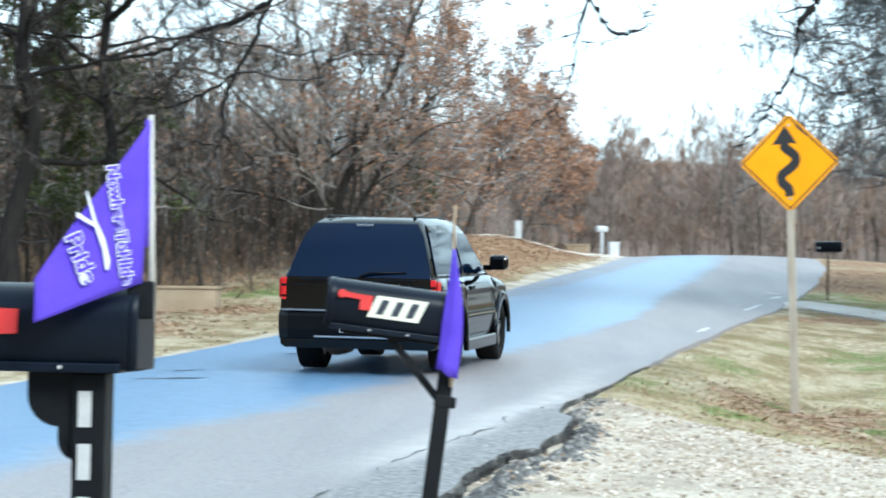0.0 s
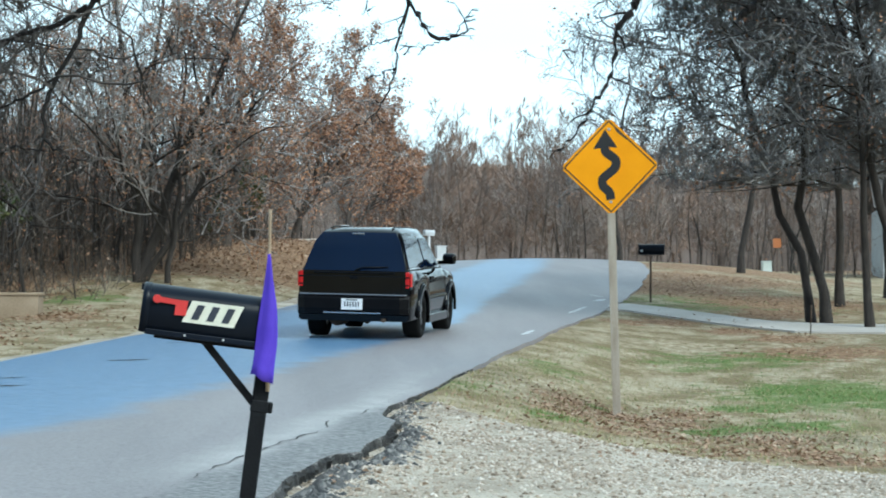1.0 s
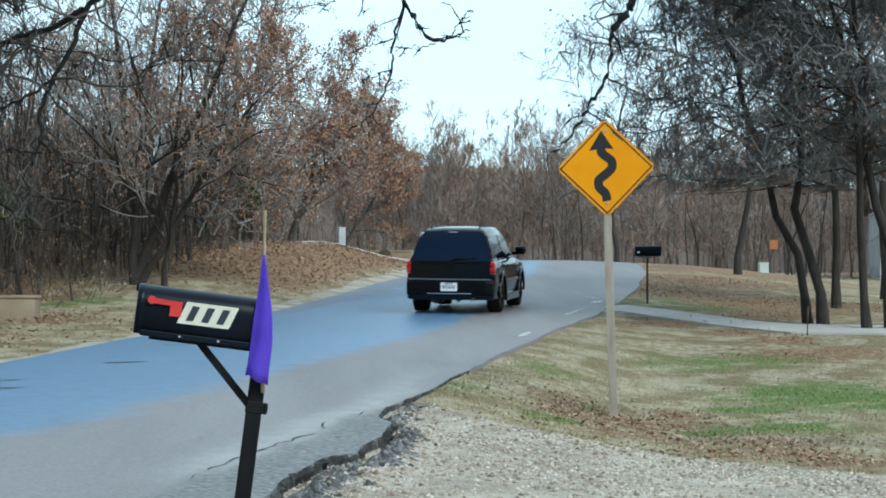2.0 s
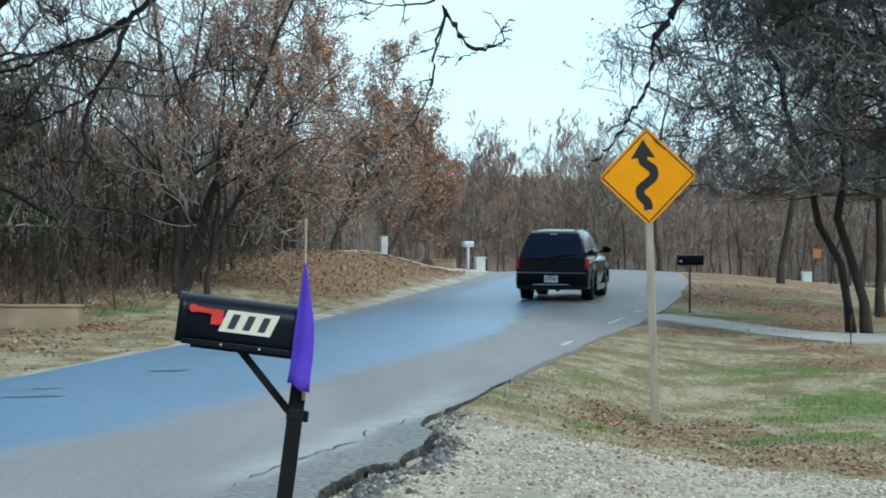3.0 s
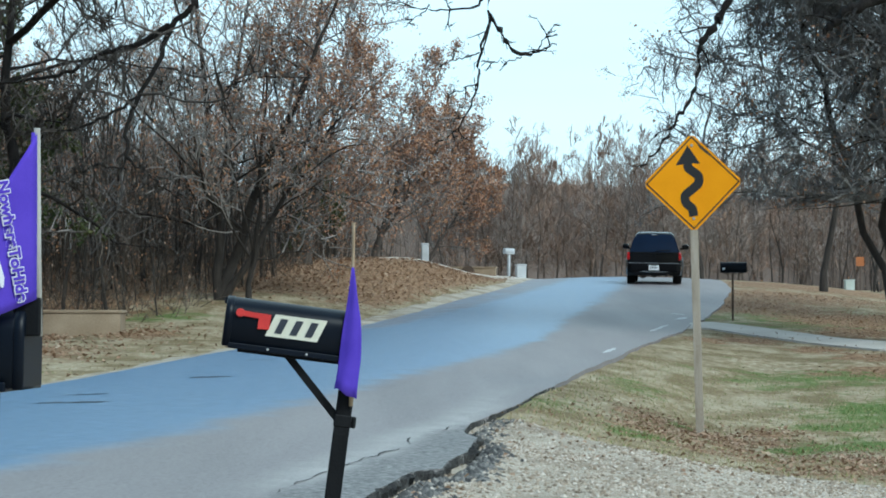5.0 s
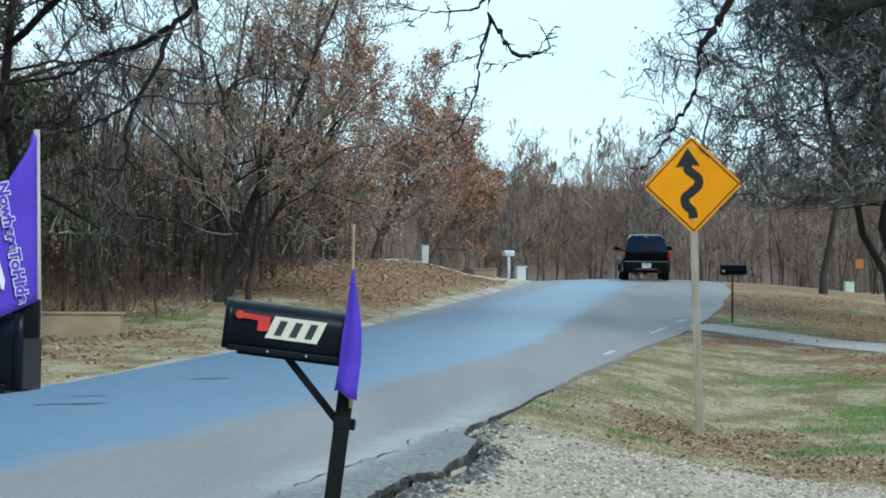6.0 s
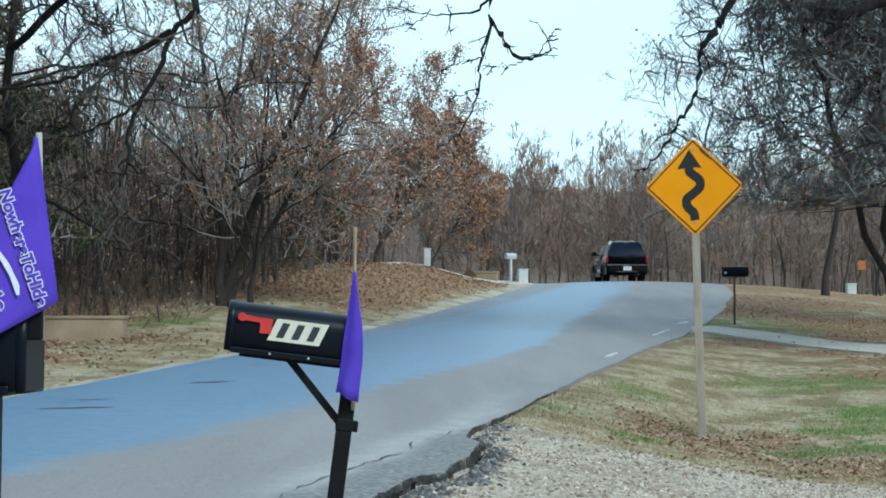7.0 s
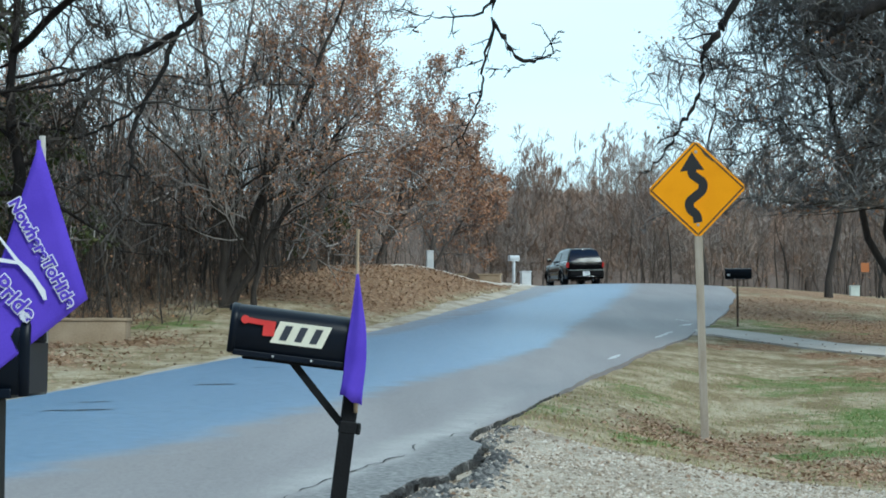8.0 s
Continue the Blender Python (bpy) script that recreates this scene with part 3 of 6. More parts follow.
def build_road():
    fine = spline(LINE, 60)
    tan = np.gradient(fine[:, :2], axis=0)
    tan /= np.linalg.norm(tan, axis=1)[:, None]
    right = np.stack([tan[:, 1], -tan[:, 0]], 1)
    n = len(fine)

    def ragged(amount, seed):
        r = np.random.default_rng(seed)
        w = sum(a * np.interp(np.arange(n), np.linspace(0, n, k), r.uniform(-1, 1, k)) for k, a in ((60, 0.5), (240, 0.35), (n // 2, 0.15)))
        return amount * w

    rough = np.interp(fine[:, 1], [0, 10, 14, 26, 32, 60], [0.08, 0.1, 0.1, 0.1, 0.09, 0.06])
    hl, hr = half_left(fine[:, 1]) + ragged(0.08, 4), half_right(fine[:, 1]) + rough * ragged(1.0, 5)
    cols = np.linspace(-1, 1, 41)
    rows = []
    sheen, wash, rough_strip = [], [], []
    crack = np.interp(fine[:, 1], CRACK_Y, CRACK_D)
    for j, c in enumerate(cols):
        off = np.where(c < 0, c * hl, c * hr)
        z = fine[:, 2] + crown(off)
        if j in (0, 40):
            z = z - 0.004
        rows.append(np.column_stack([fine[:, :2] + right * off[:, None], z]))
        # Outline of the painted sky reflection, weaker with distance.
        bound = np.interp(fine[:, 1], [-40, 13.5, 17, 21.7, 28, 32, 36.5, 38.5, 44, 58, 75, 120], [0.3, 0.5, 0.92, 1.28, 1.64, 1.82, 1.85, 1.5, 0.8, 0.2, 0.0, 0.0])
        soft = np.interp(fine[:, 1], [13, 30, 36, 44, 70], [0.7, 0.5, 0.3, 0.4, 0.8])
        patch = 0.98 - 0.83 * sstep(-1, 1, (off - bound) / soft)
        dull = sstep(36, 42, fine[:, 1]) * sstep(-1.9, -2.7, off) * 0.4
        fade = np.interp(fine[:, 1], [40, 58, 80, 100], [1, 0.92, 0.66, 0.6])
        sheen.append((patch - dull * (patch > 0.5)) * fade)
        rough_strip.append(sstep(0.0, 0.07, off - crack) * sstep(19.6, 18.6, fine[:, 1]))
        wash.append(sstep(-0.5, -0.08, off - crack) * sstep(0.1, -0.02, off - crack) * sstep(12, 14, fine[:, 1]) * sstep(27, 19, fine[:, 1]))
    low_l = rows[0] - np.array([0, 0, 0.12])
    low_r = rows[-1] - np.array([0, 0, 0.16])
    rows = [low_l] + rows + [low_r]
    sheen = [sheen[0]] + sheen + [sheen[-1]]
    wash = [wash[0]] + wash + [wash[-1]]
    rough_strip = [rough_strip[0]] + rough_strip + [rough_strip[-1]]
    verts = np.stack(rows, 1).reshape(-1, 3)
    w = len(rows)
    faces = [(i * w + k, i * w + k + 1, (i + 1) * w + k + 1, (i + 1) * w + k) for i in range(n - 1) for k in range(w - 1)]
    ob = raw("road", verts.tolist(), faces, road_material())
    at = ob.data.attributes.new("sky_sheen", "FLOAT", "POINT")
    at.data.foreach_set("value", np.stack(sheen, 1).ravel().astype(np.float32))
    at = ob.data.attributes.new("washed", "FLOAT", "POINT")
    at.data.foreach_set("value", np.stack(wash, 1).ravel().astype(np.float32))
    at = ob.data.attributes.new("broken", "FLOAT", "POINT")
    at.data.foreach_set("value", np.stack(rough_strip, 1).ravel().astype(np.float32))
    broken_lip(rows[-2], right)
    return tagged(ob, "narrow worn asphalt road, one half with a sky sheen painted in blue", "road", kind="structure")


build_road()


def broken_edge():
    """Dark crack and lip where the asphalt breaks away at the gravel."""
    fine = spline(LINE, 120)
    fine = fine[(fine[:, 1] > 10) & (fine[:, 1] < 27)]
    tan = np.gradient(fine[:, :2], axis=0)
    tan /= np.linalg.norm(tan, axis=1)[:, None]
    right = np.stack([tan[:, 1], -tan[:, 0]], 1)
    r = np.random.default_rng(8)
    n = len(fine)

    def wander(k, a):
        return a * np.interp(np.arange(n), np.linspace(0, n, k), r.uniform(-1, 1, k))

    width = 0.0065
    mid = np.interp(fine[:, 1], CRACK_Y, CRACK_D) + wander(40, 0.04) + wander(n // 2, 0.05)
    wide = width * np.clip(0.3 + wander(60, 1.1) + wander(n // 2, 0.6), 0.02, 2) * np.interp(fine[:, 1], [10, 17, 19, 20], [1.3, 1.2, 1.0, 0.0])
    wide = np.where(wide < 0.3 * width, 0.0005, wide)
    a = np.column_stack([fine[:, :2] + right * (mid - wide)[:, None], fine[:, 2] + crown(mid - wide) + 0.006])
    b = np.column_stack([fine[:, :2] + right * (mid + wide)[:, None], fine[:, 2] + crown(mid + wide) + 0.006])
    v = np.stack([a, b], 1).reshape(-1, 3).tolist()
    f = [(2 * k, 2 * k + 1, 2 * k + 3, 2 * k + 2) for k in range(n - 1)]
    tagged(raw("road_crack", v, f, CRACK), "dark ragged crack along the broken road edge", "road crack", kind="structure")


broken_edge()


def drape(name, outline, lift, mat, label, category, step=0.3):
    """A surface laid on the ground inside an outline (x, y)."""
    xs, ys = [p[0] for p in outline], [p[1] for p in outline]
    bm = bmesh.new()
    f = bm.faces.new([bm.verts.new((x, y, 0)) for x, y in outline])
    for axis, lo, hi in ((0, min(xs), max(xs)), (1, min(ys), max(ys))):
        for v in np.arange(lo + step, hi, step):
            no = (1, 0, 0) if axis == 0 else (0, 1, 0)
            co = (v, 0, 0) if axis == 0 else (0, v, 0)
            bmesh.ops.bisect_plane(bm, geom=bm.verts[:] + bm.edges[:] + bm.faces[:], plane_co=co, plane_no=no)
    vs = list(bm.verts)
    z = ground_z(np.array([v.co.x for v in vs]), np.array([v.co.y for v in vs]))
    for v, h in zip(vs, z):
        v.co.z = h + lift
    rim = bmesh.ops.extrude_edge_only(bm, edges=[e for e in bm.edges if e.is_boundary])
    for v in rim["geom"]:
        if isinstance(v, bmesh.types.BMVert):
            v.co.z -= 0.1
    ob = part(name, bm, mat)
    return tagged(ob, label, category, kind="structure")


def wavy(points, amount, seed):
    r = random.Random(seed)
    out = []
    for (x0, y0), (x1, y1) in zip(points, points[1:]):
        for k in range(8):
            t = k / 8
            out.append((x0 + (x1 - x0) * t + r.uniform(-amount, amount), y0 + (y1 - y0) * t + r.uniform(-amount, amount)))
    return out + [points[-1]]


drape("gravel_drive", wavy([(-0.2, 18.9), (0.35, 19.7), (0.8, 20.2), (1.15, 19.4), (1.63, 18.7), (2.1, 18.25), (2.6, 18.15), (3.1, 17.3), (3.6, 16.4), (7, 13.6), (14, 9)], 0.08, 1) + [(14, 3), (-1.9, 3), (-1.2, 9)], 0.02, GRAVEL, "pale crushed-gravel driveway meeting the broken road edge", "driveway", 0.25)
drape("concrete_drive", [(4.2, 41.3), (5.4, 41.5), (6.0, 40.7), (7.0, 38.8), (7.8, 36.9), (9.5, 36.2), (14, 34), (20, 31), (20, 35), (14, 37.4), (9.6, 38.7), (8.3, 39.3), (7.4, 41.1), (6.4, 42.9), (5.6, 43.6), (4.5, 43.9)], 0.035, CONCRETE, "pale concrete driveway crossing the lawn", "driveway", 0.5)
drape("far_drive", [(-10, 66.5), (-3.2, 70.5), (-1.6, 71.6), (0.2, 74.2), (1.3, 75.6), (3.4, 76.2), (3.2, 78.2), (1.0, 78.0), (-1.8, 74.6), (-3.4, 73.4), (-10, 69.5)], 0.06, CONCRETE, "pale driveway on the far bank", "driveway", 0.6)


def gravel_shoulder():
    """Pale grit washed along the far edge of the road."""
    fine = spline(LINE, 60)
    fine = fine[(fine[:, 1] > 18) & (fine[:, 1] < 80)]
    tan = np.gradient(fine[:, :2], axis=0)
    tan /= np.linalg.norm(tan, axis=1)[:, None]
    left = np.stack([-tan[:, 1], tan[:, 0]], 1)
    r = np.random.default_rng(12)
    n = len(fine)
    inner = half_left(fine[:, 1]) - 0.1
    wide = 0.5 + 0.14 * np.interp(np.arange(n), np.linspace(0, n, 50), r.uniform(-1, 1, 50)) + 0.08 * r.uniform(-1, 1, n)
    cols = []
    for k in range(4):
        p = fine[:, :2] + left * (inner + (0.1 + wide) * k / 3)[:, None]
        cols.append(np.column_stack([p, ground_z(p[:, 0], p[:, 1]) + (0.02, 0.04, 0.036, -0.03)[k]]))
    v = np.stack(cols, 1).reshape(-1, 3).tolist()
    f = [(4 * i + k, 4 * i + 4 + k, 4 * i + 5 + k, 4 * i + 1 + k) for i in range(n - 1) for k in range(3)]
    tagged(raw("gravel_shoulder", v, f, GRAVEL), "pale gritty gravel along the road edge", "shoulder", kind="structure")


gravel_shoulder()


def road_mark(x, y, length, width, turn, mat, name, label, seed):
    r = random.Random(seed)
    n = 9
    bm = bmesh.new()
    ring = [(length * (k / n - 0.5), width * (0.5 + r.uniform(-0.35, 0.35)) * (1 - abs(2 * k / n - 1) ** 3)) for k in range(n + 1)]
    ring += [(length * (k / n - 0.5), -width * (0.5 + r.uniform(-0.35, 0.35)) * (1 - abs(2 * k / n - 1) ** 3) - 0.004) for k in range(n, -1, -1)]
    c, s = math.cos(radians(turn)), math.sin(radians(turn))
    pts = [(x + u * c - v * s, y + u * s + v * c) for u, v in ring]
    z = road_z(np.array([p[0] for p in pts]), np.array([p[1] for p in pts])) + 0.006
    bm.faces.new([bm.verts.new((px_, py_, h)) for (px_, py_), h in zip(pts, z)])
    return tagged(part(name, bm, mat), label, "road mark", kind="structure")


for i, (x, y, ln, w, tr) in enumerate(((2.75, 33.5, 1.5, 0.1, 78), (4.35, 41.0, 2.6, 0.09, 76), (5.2, 44.6, 1.2, 0.12, 70), (5.3, 46.2, 0.7, 0.1, 110))):
    road_mark(x, y, ln, w, tr, ROAD_PAINT, "edge_marking", "worn remnant of white edge paint on asphalt", i)
for i, (x, y, ln, w, tr) in enumerate(((-2.75, 25.2, 0.55, 0.14, 10), (-3.6, 20.6, 0.8, 0.12, 0), (-3.7, 22.0, 0.5, 0.07, 5), (-2.5, 29.5, 0.5, 0.07, 5))):
    road_mark(x, y, ln, w, tr, PATCH, "road_patch", "dark filled crack in the asphalt", 20 + i)


# ---- trees ----
def unit(v):
    return v / np.maximum(np.linalg.norm(v, axis=-1, keepdims=True), 1e-9)


def lines(rng, start, direction, length, segs, wiggle, lift):
    """Polylines grown from start; lift bends them up (or down) on the way."""
    pts = [start]
    d = direction.copy()
    for _ in range(segs):
        d = unit(d + rng.normal(0, wiggle, d.shape) + np.array([0, 0, 1.0]) * lift)
        pts.append(pts[-1] + d * (length / segs)[:, None])
    return np.stack(pts, 1)


def shoots(rng, pts, radii, count, lo, angle, ratio, up):
    """Start, direction, length and radius of the side shoots of polylines."""
    n, s = pts.shape[0], pts.shape[1] - 1
    t = lo + (1 - lo) * (np.arange(count)[None] + rng.uniform(0, 1, (n, count))) / count
    k = np.minimum((t * s).astype(int), s - 1)
    f = t * s - k
    r = np.arange(n)[:, None]
    start = pts[r, k] * (1 - f)[..., None] + pts[r, k + 1] * f[..., None]
    tan = unit(pts[r, k + 1] - pts[r, k])
    side = unit(np.cross(tan, rng.normal(0, 1, tan.shape)))
    a = np.radians(rng.uniform(angle[0], angle[1], t.shape))[..., None]
    d = unit(tan * np.cos(a) + side * np.sin(a) + np.array([0, 0, up]))
    whole = np.linalg.norm(np.diff(pts, axis=1), axis=2).sum(1)[:, None]
    length = whole * ratio * (1.25 - 0.7 * t) * rng.uniform(0.65, 1.25, t.shape)
    rad = (radii[r, k] * (1 - f) + radii[r, k + 1] * f) * 0.62
    return start.reshape(-1, 3), d.reshape(-1, 3), length.ravel(), rad.ravel()


def skin(pts, radii, sides):
    """Tubes round polylines: vertices and faces."""
    n, m = radii.shape
    axis = unit(pts[:, -1] - pts[:, 0])
    ref = np.where(np.abs(axis[:, 2:3]) > 0.8, np.array([[1.0, 0, 0]]), np.array([[0, 0, 1.0]]))
    u = unit(np.cross(axis, ref))
    w = np.cross(axis, u)
    a = 2 * np.pi * np.arange(sides) / sides
    ring = u[:, None, None] * np.cos(a)[None, None, :, None] + w[:, None, None] * np.sin(a)[None, None, :, None]
    v = (pts[:, :, None] + ring * radii[:, :, None, None]).reshape(-1, 3)
    base = (np.arange(n)[:, None, None] * m + np.arange(m - 1)[None, :, None]) * sides
    k = np.arange(sides)[None, None]
    k2 = (np.arange(sides) + 1) % sides
    f = np.stack([base + k, base + k2, base + sides + k2, base + sides + k], -1)
    if sides == 2:
        f = f[:, :, :1]
    return v, f.reshape(-1, 4)


def taper(rad, m, end=0.45):
    return rad[:, None] * np.linspace(1, end, m)[None]


def join(pieces):
    vs, fs, o = [], [], 0
    for v, f in pieces:
        vs.append(v)
        fs.append(f + o)
        o += len(v)
    return np.vstack(vs), np.vstack(fs)


def leaf_quads(rng, at, size):
    n = len(at)
    u = unit(rng.normal(0, 1, (n, 3)))
    w = unit(np.cross(u, rng.normal(0, 1, (n, 3))))
    s = size * rng.uniform(0.6, 1.3, (n, 1))
    bend = np.cross(u, w) * s * 0.25
    v = np.stack([at - u * s, at - w * s * 0.6 + bend, at + u * s, at + w * s * 0.6 + bend], 1).reshape(-1, 3)
    return v, np.arange(n * 4).reshape(-1, 4)


def grow(seed, height, radius, stems=None, fork=0.3, limbs=9, spread=0.5, twigs=(6, 6, 4), angle=(35, 75), lift=0.06, droop=0.0, leaves=0, leaf=0.05, leaf_side=None, own_limbs=(), sides=(9, 6, 4, 2, 2), thin=1.7, short=False):
    """Wood, twigs and leaves of one tree round its own base. stems: (dx, dy, share of height, share of radius) of each stem's top."""
    rng = np.random.default_rng(seed)
    wood, fine, tips = [], [], []
    l1 = []
    for dx, dy, sh, sr in stems or ((rng.normal(0, 0.05) * height, rng.normal(0, 0.05) * height, 1, 1),):
        m = 11
        t = np.linspace(0, 1, m)
        p = np.stack([dx * t ** 1.2, dy * t ** 1.2, t * height * sh - 0.15 * (1 - t)], 1)[None]
        p[0, 1:, :2] += np.cumsum(rng.normal(0, 0.012 * height, (m - 1, 2)), 0)
        r = radius * sr * (0.12 + 0.88 * (1 - t) ** 0.8)[None]
        r[0, 0] *= 1.35
        wood.append(skin(p, r, sides[0]))
        s, d, ln, rd = shoots(rng, p, r, limbs, fork, angle, spread, 0.15)
        l1.append((s, d, ln, rd))
    s, d, ln, rd = (np.concatenate([q[i] for q in l1]) for i in range(4))
    p1 = lines(rng, s, d, ln, 7, 0.16, lift)
    r1 = taper(np.minimum(rd * 0.7, radius * 0.25), 8, 0.22)
    if len(own_limbs):
        for pts, ra, rb, count, ratio in own_limbs:
            q = spline(pts, 6)[None]
            q[0, 1:-1] += rng.normal(0, 0.012, q[0, 1:-1].shape)
            rr = np.linspace(ra, rb, q.shape[1])[None]
            wood.append(skin(q, rr, 7))
            s, d, ln, rd = shoots(rng, q, rr, count, 0.35, (25, 70), ratio, -0.05)
            pa = lines(rng, s, d, ln, 7, 0.16, -0.03)
            p1 = np.concatenate([p1, pa])
            r1 = np.concatenate([r1, taper(np.maximum(rd * 0.6, 0.008), 8, 0.3)])
    wood.append(skin(p1, r1, sides[1]))
    p, r = p1, r1
    for level, count in enumerate(twigs):
        s, d, ln, rd = shoots(rng, p, r, count, 0.2, (25, 65), (0.45, 0.5, 0.55)[level], 0.1 - droop)
        segs = ((4, 3, 1), (2, 1, 1))[short][level]
        p = lines(rng, s, d, ln, segs, 0.2, lift - droop * 0.5)
        r = taper(np.maximum(rd * (0.8 if level else 1.0), (0.011, 0.0065, 0.005)[level] * thin), segs + 1, 0.45)
        fine.append(skin(p, r, sides[2 + min(level, 2)]))
        tips.append(p[:, 1:].reshape(-1, 3))
    out = [join(wood), join(fine) if fine else None, None]
    if leaves:
        pool = np.vstack(tips[-2:])
        if leaf_side is not None:
            keep = rng.uniform(0, 1, len(pool)) < leaf_side(pool)
            pool = pool[keep]
        at = pool[rng.integers(0, len(pool), leaves)] + rng.normal(0, 0.06, (leaves, 3))
        out[2] = leaf_quads(rng, at, leaf)
    return out


def spreading(seed, height, radius, reach=4.5, low=0.3, limbs=11, twigs=(9, 8, 6), lean=(0.0, 0.0), heavy=0.0, fall=0.5, wiggle=0.3, thin=1.4, own_limbs=(), leaves=0, leaf=0.05, hem=0.0):
    """An old oak: a trunk that breaks up into long crooked limbs, which reach out level, droop at their ends and carry a dense net of twigs.
    heavy: bearing (degrees from x) towards which the limbs reach farthest."""
    rng = np.random.default_rng(seed)
    m = 12
    t = np.linspace(0, 1, m)
    p = np.stack([lean[0] * t ** 1.3, lean[1] * t ** 1.3, t * height * 0.86 - 0.15 * (1 - t)], 1)[None]
    p[0, 2:, :2] += np.cumsum(rng.normal(0, 0.014 * height, (m - 2, 2)), 0)
    r = radius * (0.12 + 0.88 * (1 - t) ** 0.9)[None]
    r[0, 0] *= 1.4
    wood = [skin(p, r, 10)]
    k = low + (0.97 - low) * (np.arange(limbs) + rng.uniform(0, 0.8, limbs)) / limbs
    at = np.stack([np.interp(k, t, p[0, :, c]) for c in range(3)], 1)
    a = np.arange(limbs) * 2.4 + rng.uniform(0, 1.0, limbs)
    up = 0.25 + 1.1 * ((k - low) / (1 - low)) ** 1.6 + rng.normal(0, 0.12, limbs)
    d = unit(np.stack([np.cos(a), np.sin(a), up], 1))
    ln = reach * (0.72 + 0.5 * np.sin(np.pi * np.minimum(1, (k - low) / (1 - low) * 1.15))) * rng.uniform(0.75, 1.2, limbs) * (1 + 0.3 * np.cos(a - radians(heavy)))
    q, cur = [at], d.copy()
    segs = 10
    for j in range(segs):
        cur = unit(cur + rng.normal(0, wiggle * 0.75, cur.shape) - np.array([0, 0, fall * 0.16 * (j > 3)]) + d * 0.12)
        q.append(q[-1] + cur * (ln / segs)[:, None])
    def level(w):
        """Drooping wood levels out at the crown's hem."""
        if hem:
            w[..., 2] = np.where(w[..., 2] < hem, hem - 0.2 * np.maximum(hem - w[..., 2], 0), w[..., 2])
        return w

    p1 = level(np.stack(q, 1))
    r1 = np.interp(k, t, r[0])[:, None] * 0.42 * np.linspace(1, 0.1, segs + 1)[None]
    wood.append(skin(p1, r1, 7))
    starts = [(p1, r1)]
    for pts, ra, rb in own_limbs:
        if math.hypot(pts[0][0], pts[0][1]) < 0.3:
            # springs from the trunk
            zt = pts[0][2]
            pts = [(float(np.interp(zt, p[0, :, 2], p[0, :, 0])), float(np.interp(zt, p[0, :, 2], p[0, :, 1])), zt)] + list(pts[1:])
        w = spline(pts, 5)[None]
        w[0, 1:-1] += rng.normal(0, 0.02, w[0, 1:-1].shape)
        rr = np.linspace(ra, rb, w.shape[1])[None]
        wood.append(skin(w, rr, 7))
        starts.append((w, rr))
    pb, rb_ = [], []
    for w, rr in starts:
        s0, d0, l0, q0 = shoots(rng, w, rr, twigs[0] if len(w) > 1 else 7, 0.22, (30, 80), 0.36 if len(w) > 1 else 0.3, 0.08)
        pb.append(level(lines(rng, s0, d0, l0, 6, wiggle, 0.02 - fall * 0.06)))
        rb_.append(taper(np.maximum(q0 * 0.6, 0.009 * thin), 7, 0.35))
    pb, rb_ = np.concatenate(pb), np.concatenate(rb_)
    fine, tips = [skin(pb, rb_, 3)], [pb[:, 2:].reshape(-1, 3)]
    for tier, count in enumerate(twigs[1:]):
        s0, d0, l0, q0 = shoots(rng, pb, rb_, count, 0.12, (30, 75), (0.46, 0.5)[tier], 0.05)
        n = (3, 1)[tier]
        pb = level(lines(rng, s0, d0, l0, n, wiggle * 1.1, 0.02 - fall * 0.08))
        rb_ = taper(np.maximum(q0 * 0.7, (0.006, 0.0042)[tier] * thin), n + 1, 0.5)
        fine.append(skin(pb, rb_, 2))
        tips.append(pb[:, 1:].reshape(-1, 3))
    out = [join(wood), join(fine), None]
    if leaves:
        pool = np.vstack(tips[-2:])
        spot = pool[rng.integers(0, len(pool), leaves // 12)]
        out[2] = leaf_quads(rng, np.repeat(spot, 12, 0) + rng.normal(0, 0.16, (len(spot) * 12, 3)), leaf)
    return out


def tree(x, y, made, label, turn=0.0, bark=BARK, twig=TWIG, leaf=LEAF_RUST, name="tree", group="", category="tree"):
    ob = thing(name, pose(x, y, gz(x, y) - 0.03, 0, 0, turn), label, category, group)
    raw("trunk", made[0][0], made[0][1].tolist(), bark, ob, smooth=True)
    if made[1] is not None:
        raw("crown", made[1][0], made[1][1].tolist(), twig, ob, "crown of fine bare twigs")
    if made[2] is not None:
        raw("leaves", made[2][0], made[2][1].tolist(), leaf, ob, "sparse green foliage" if leaf == LEAF_GREEN else "dry rust-brown leaves still hanging")
    return ob


# the rust-leaved oak beside the road, forked near the ground and leaning over the bank
tree(-4.95, 47.5, grow(11, 8.6, 0.165, stems=((2.3, -0.2, 0.85, 0.8), (-0.7, 0.3, 0.95, 0.7), (3.6, 0.4, 0.6, 0.55), (0.9, 0.8, 1.05, 0.45)), angle=(45, 90), lift=0.03, fork=0.15, limbs=12, spread=0.5, twigs=(8, 8, 5), leaves=18000, leaf=0.036,
     leaf_side=lambda p: np.clip(0.55 + 0.12 * p[:, 0], 0.25, 1)), "forked oak with rust-brown leaves at the edge of the woods", bark=BARK_DARK, name="oak_tree")
tree(-3.6, 57, grow(12, 8.4, 0.13, angle=(35, 75), stems=((0.5, 0, 1, 1), (1.6, 0.3, 0.9, 0.7)), fork=0.12, limbs=14, spread=0.44, twigs=(7, 7, 4), leaves=9000, leaf=0.038), "tall grey oak with a few rust leaves", name="oak_tree")
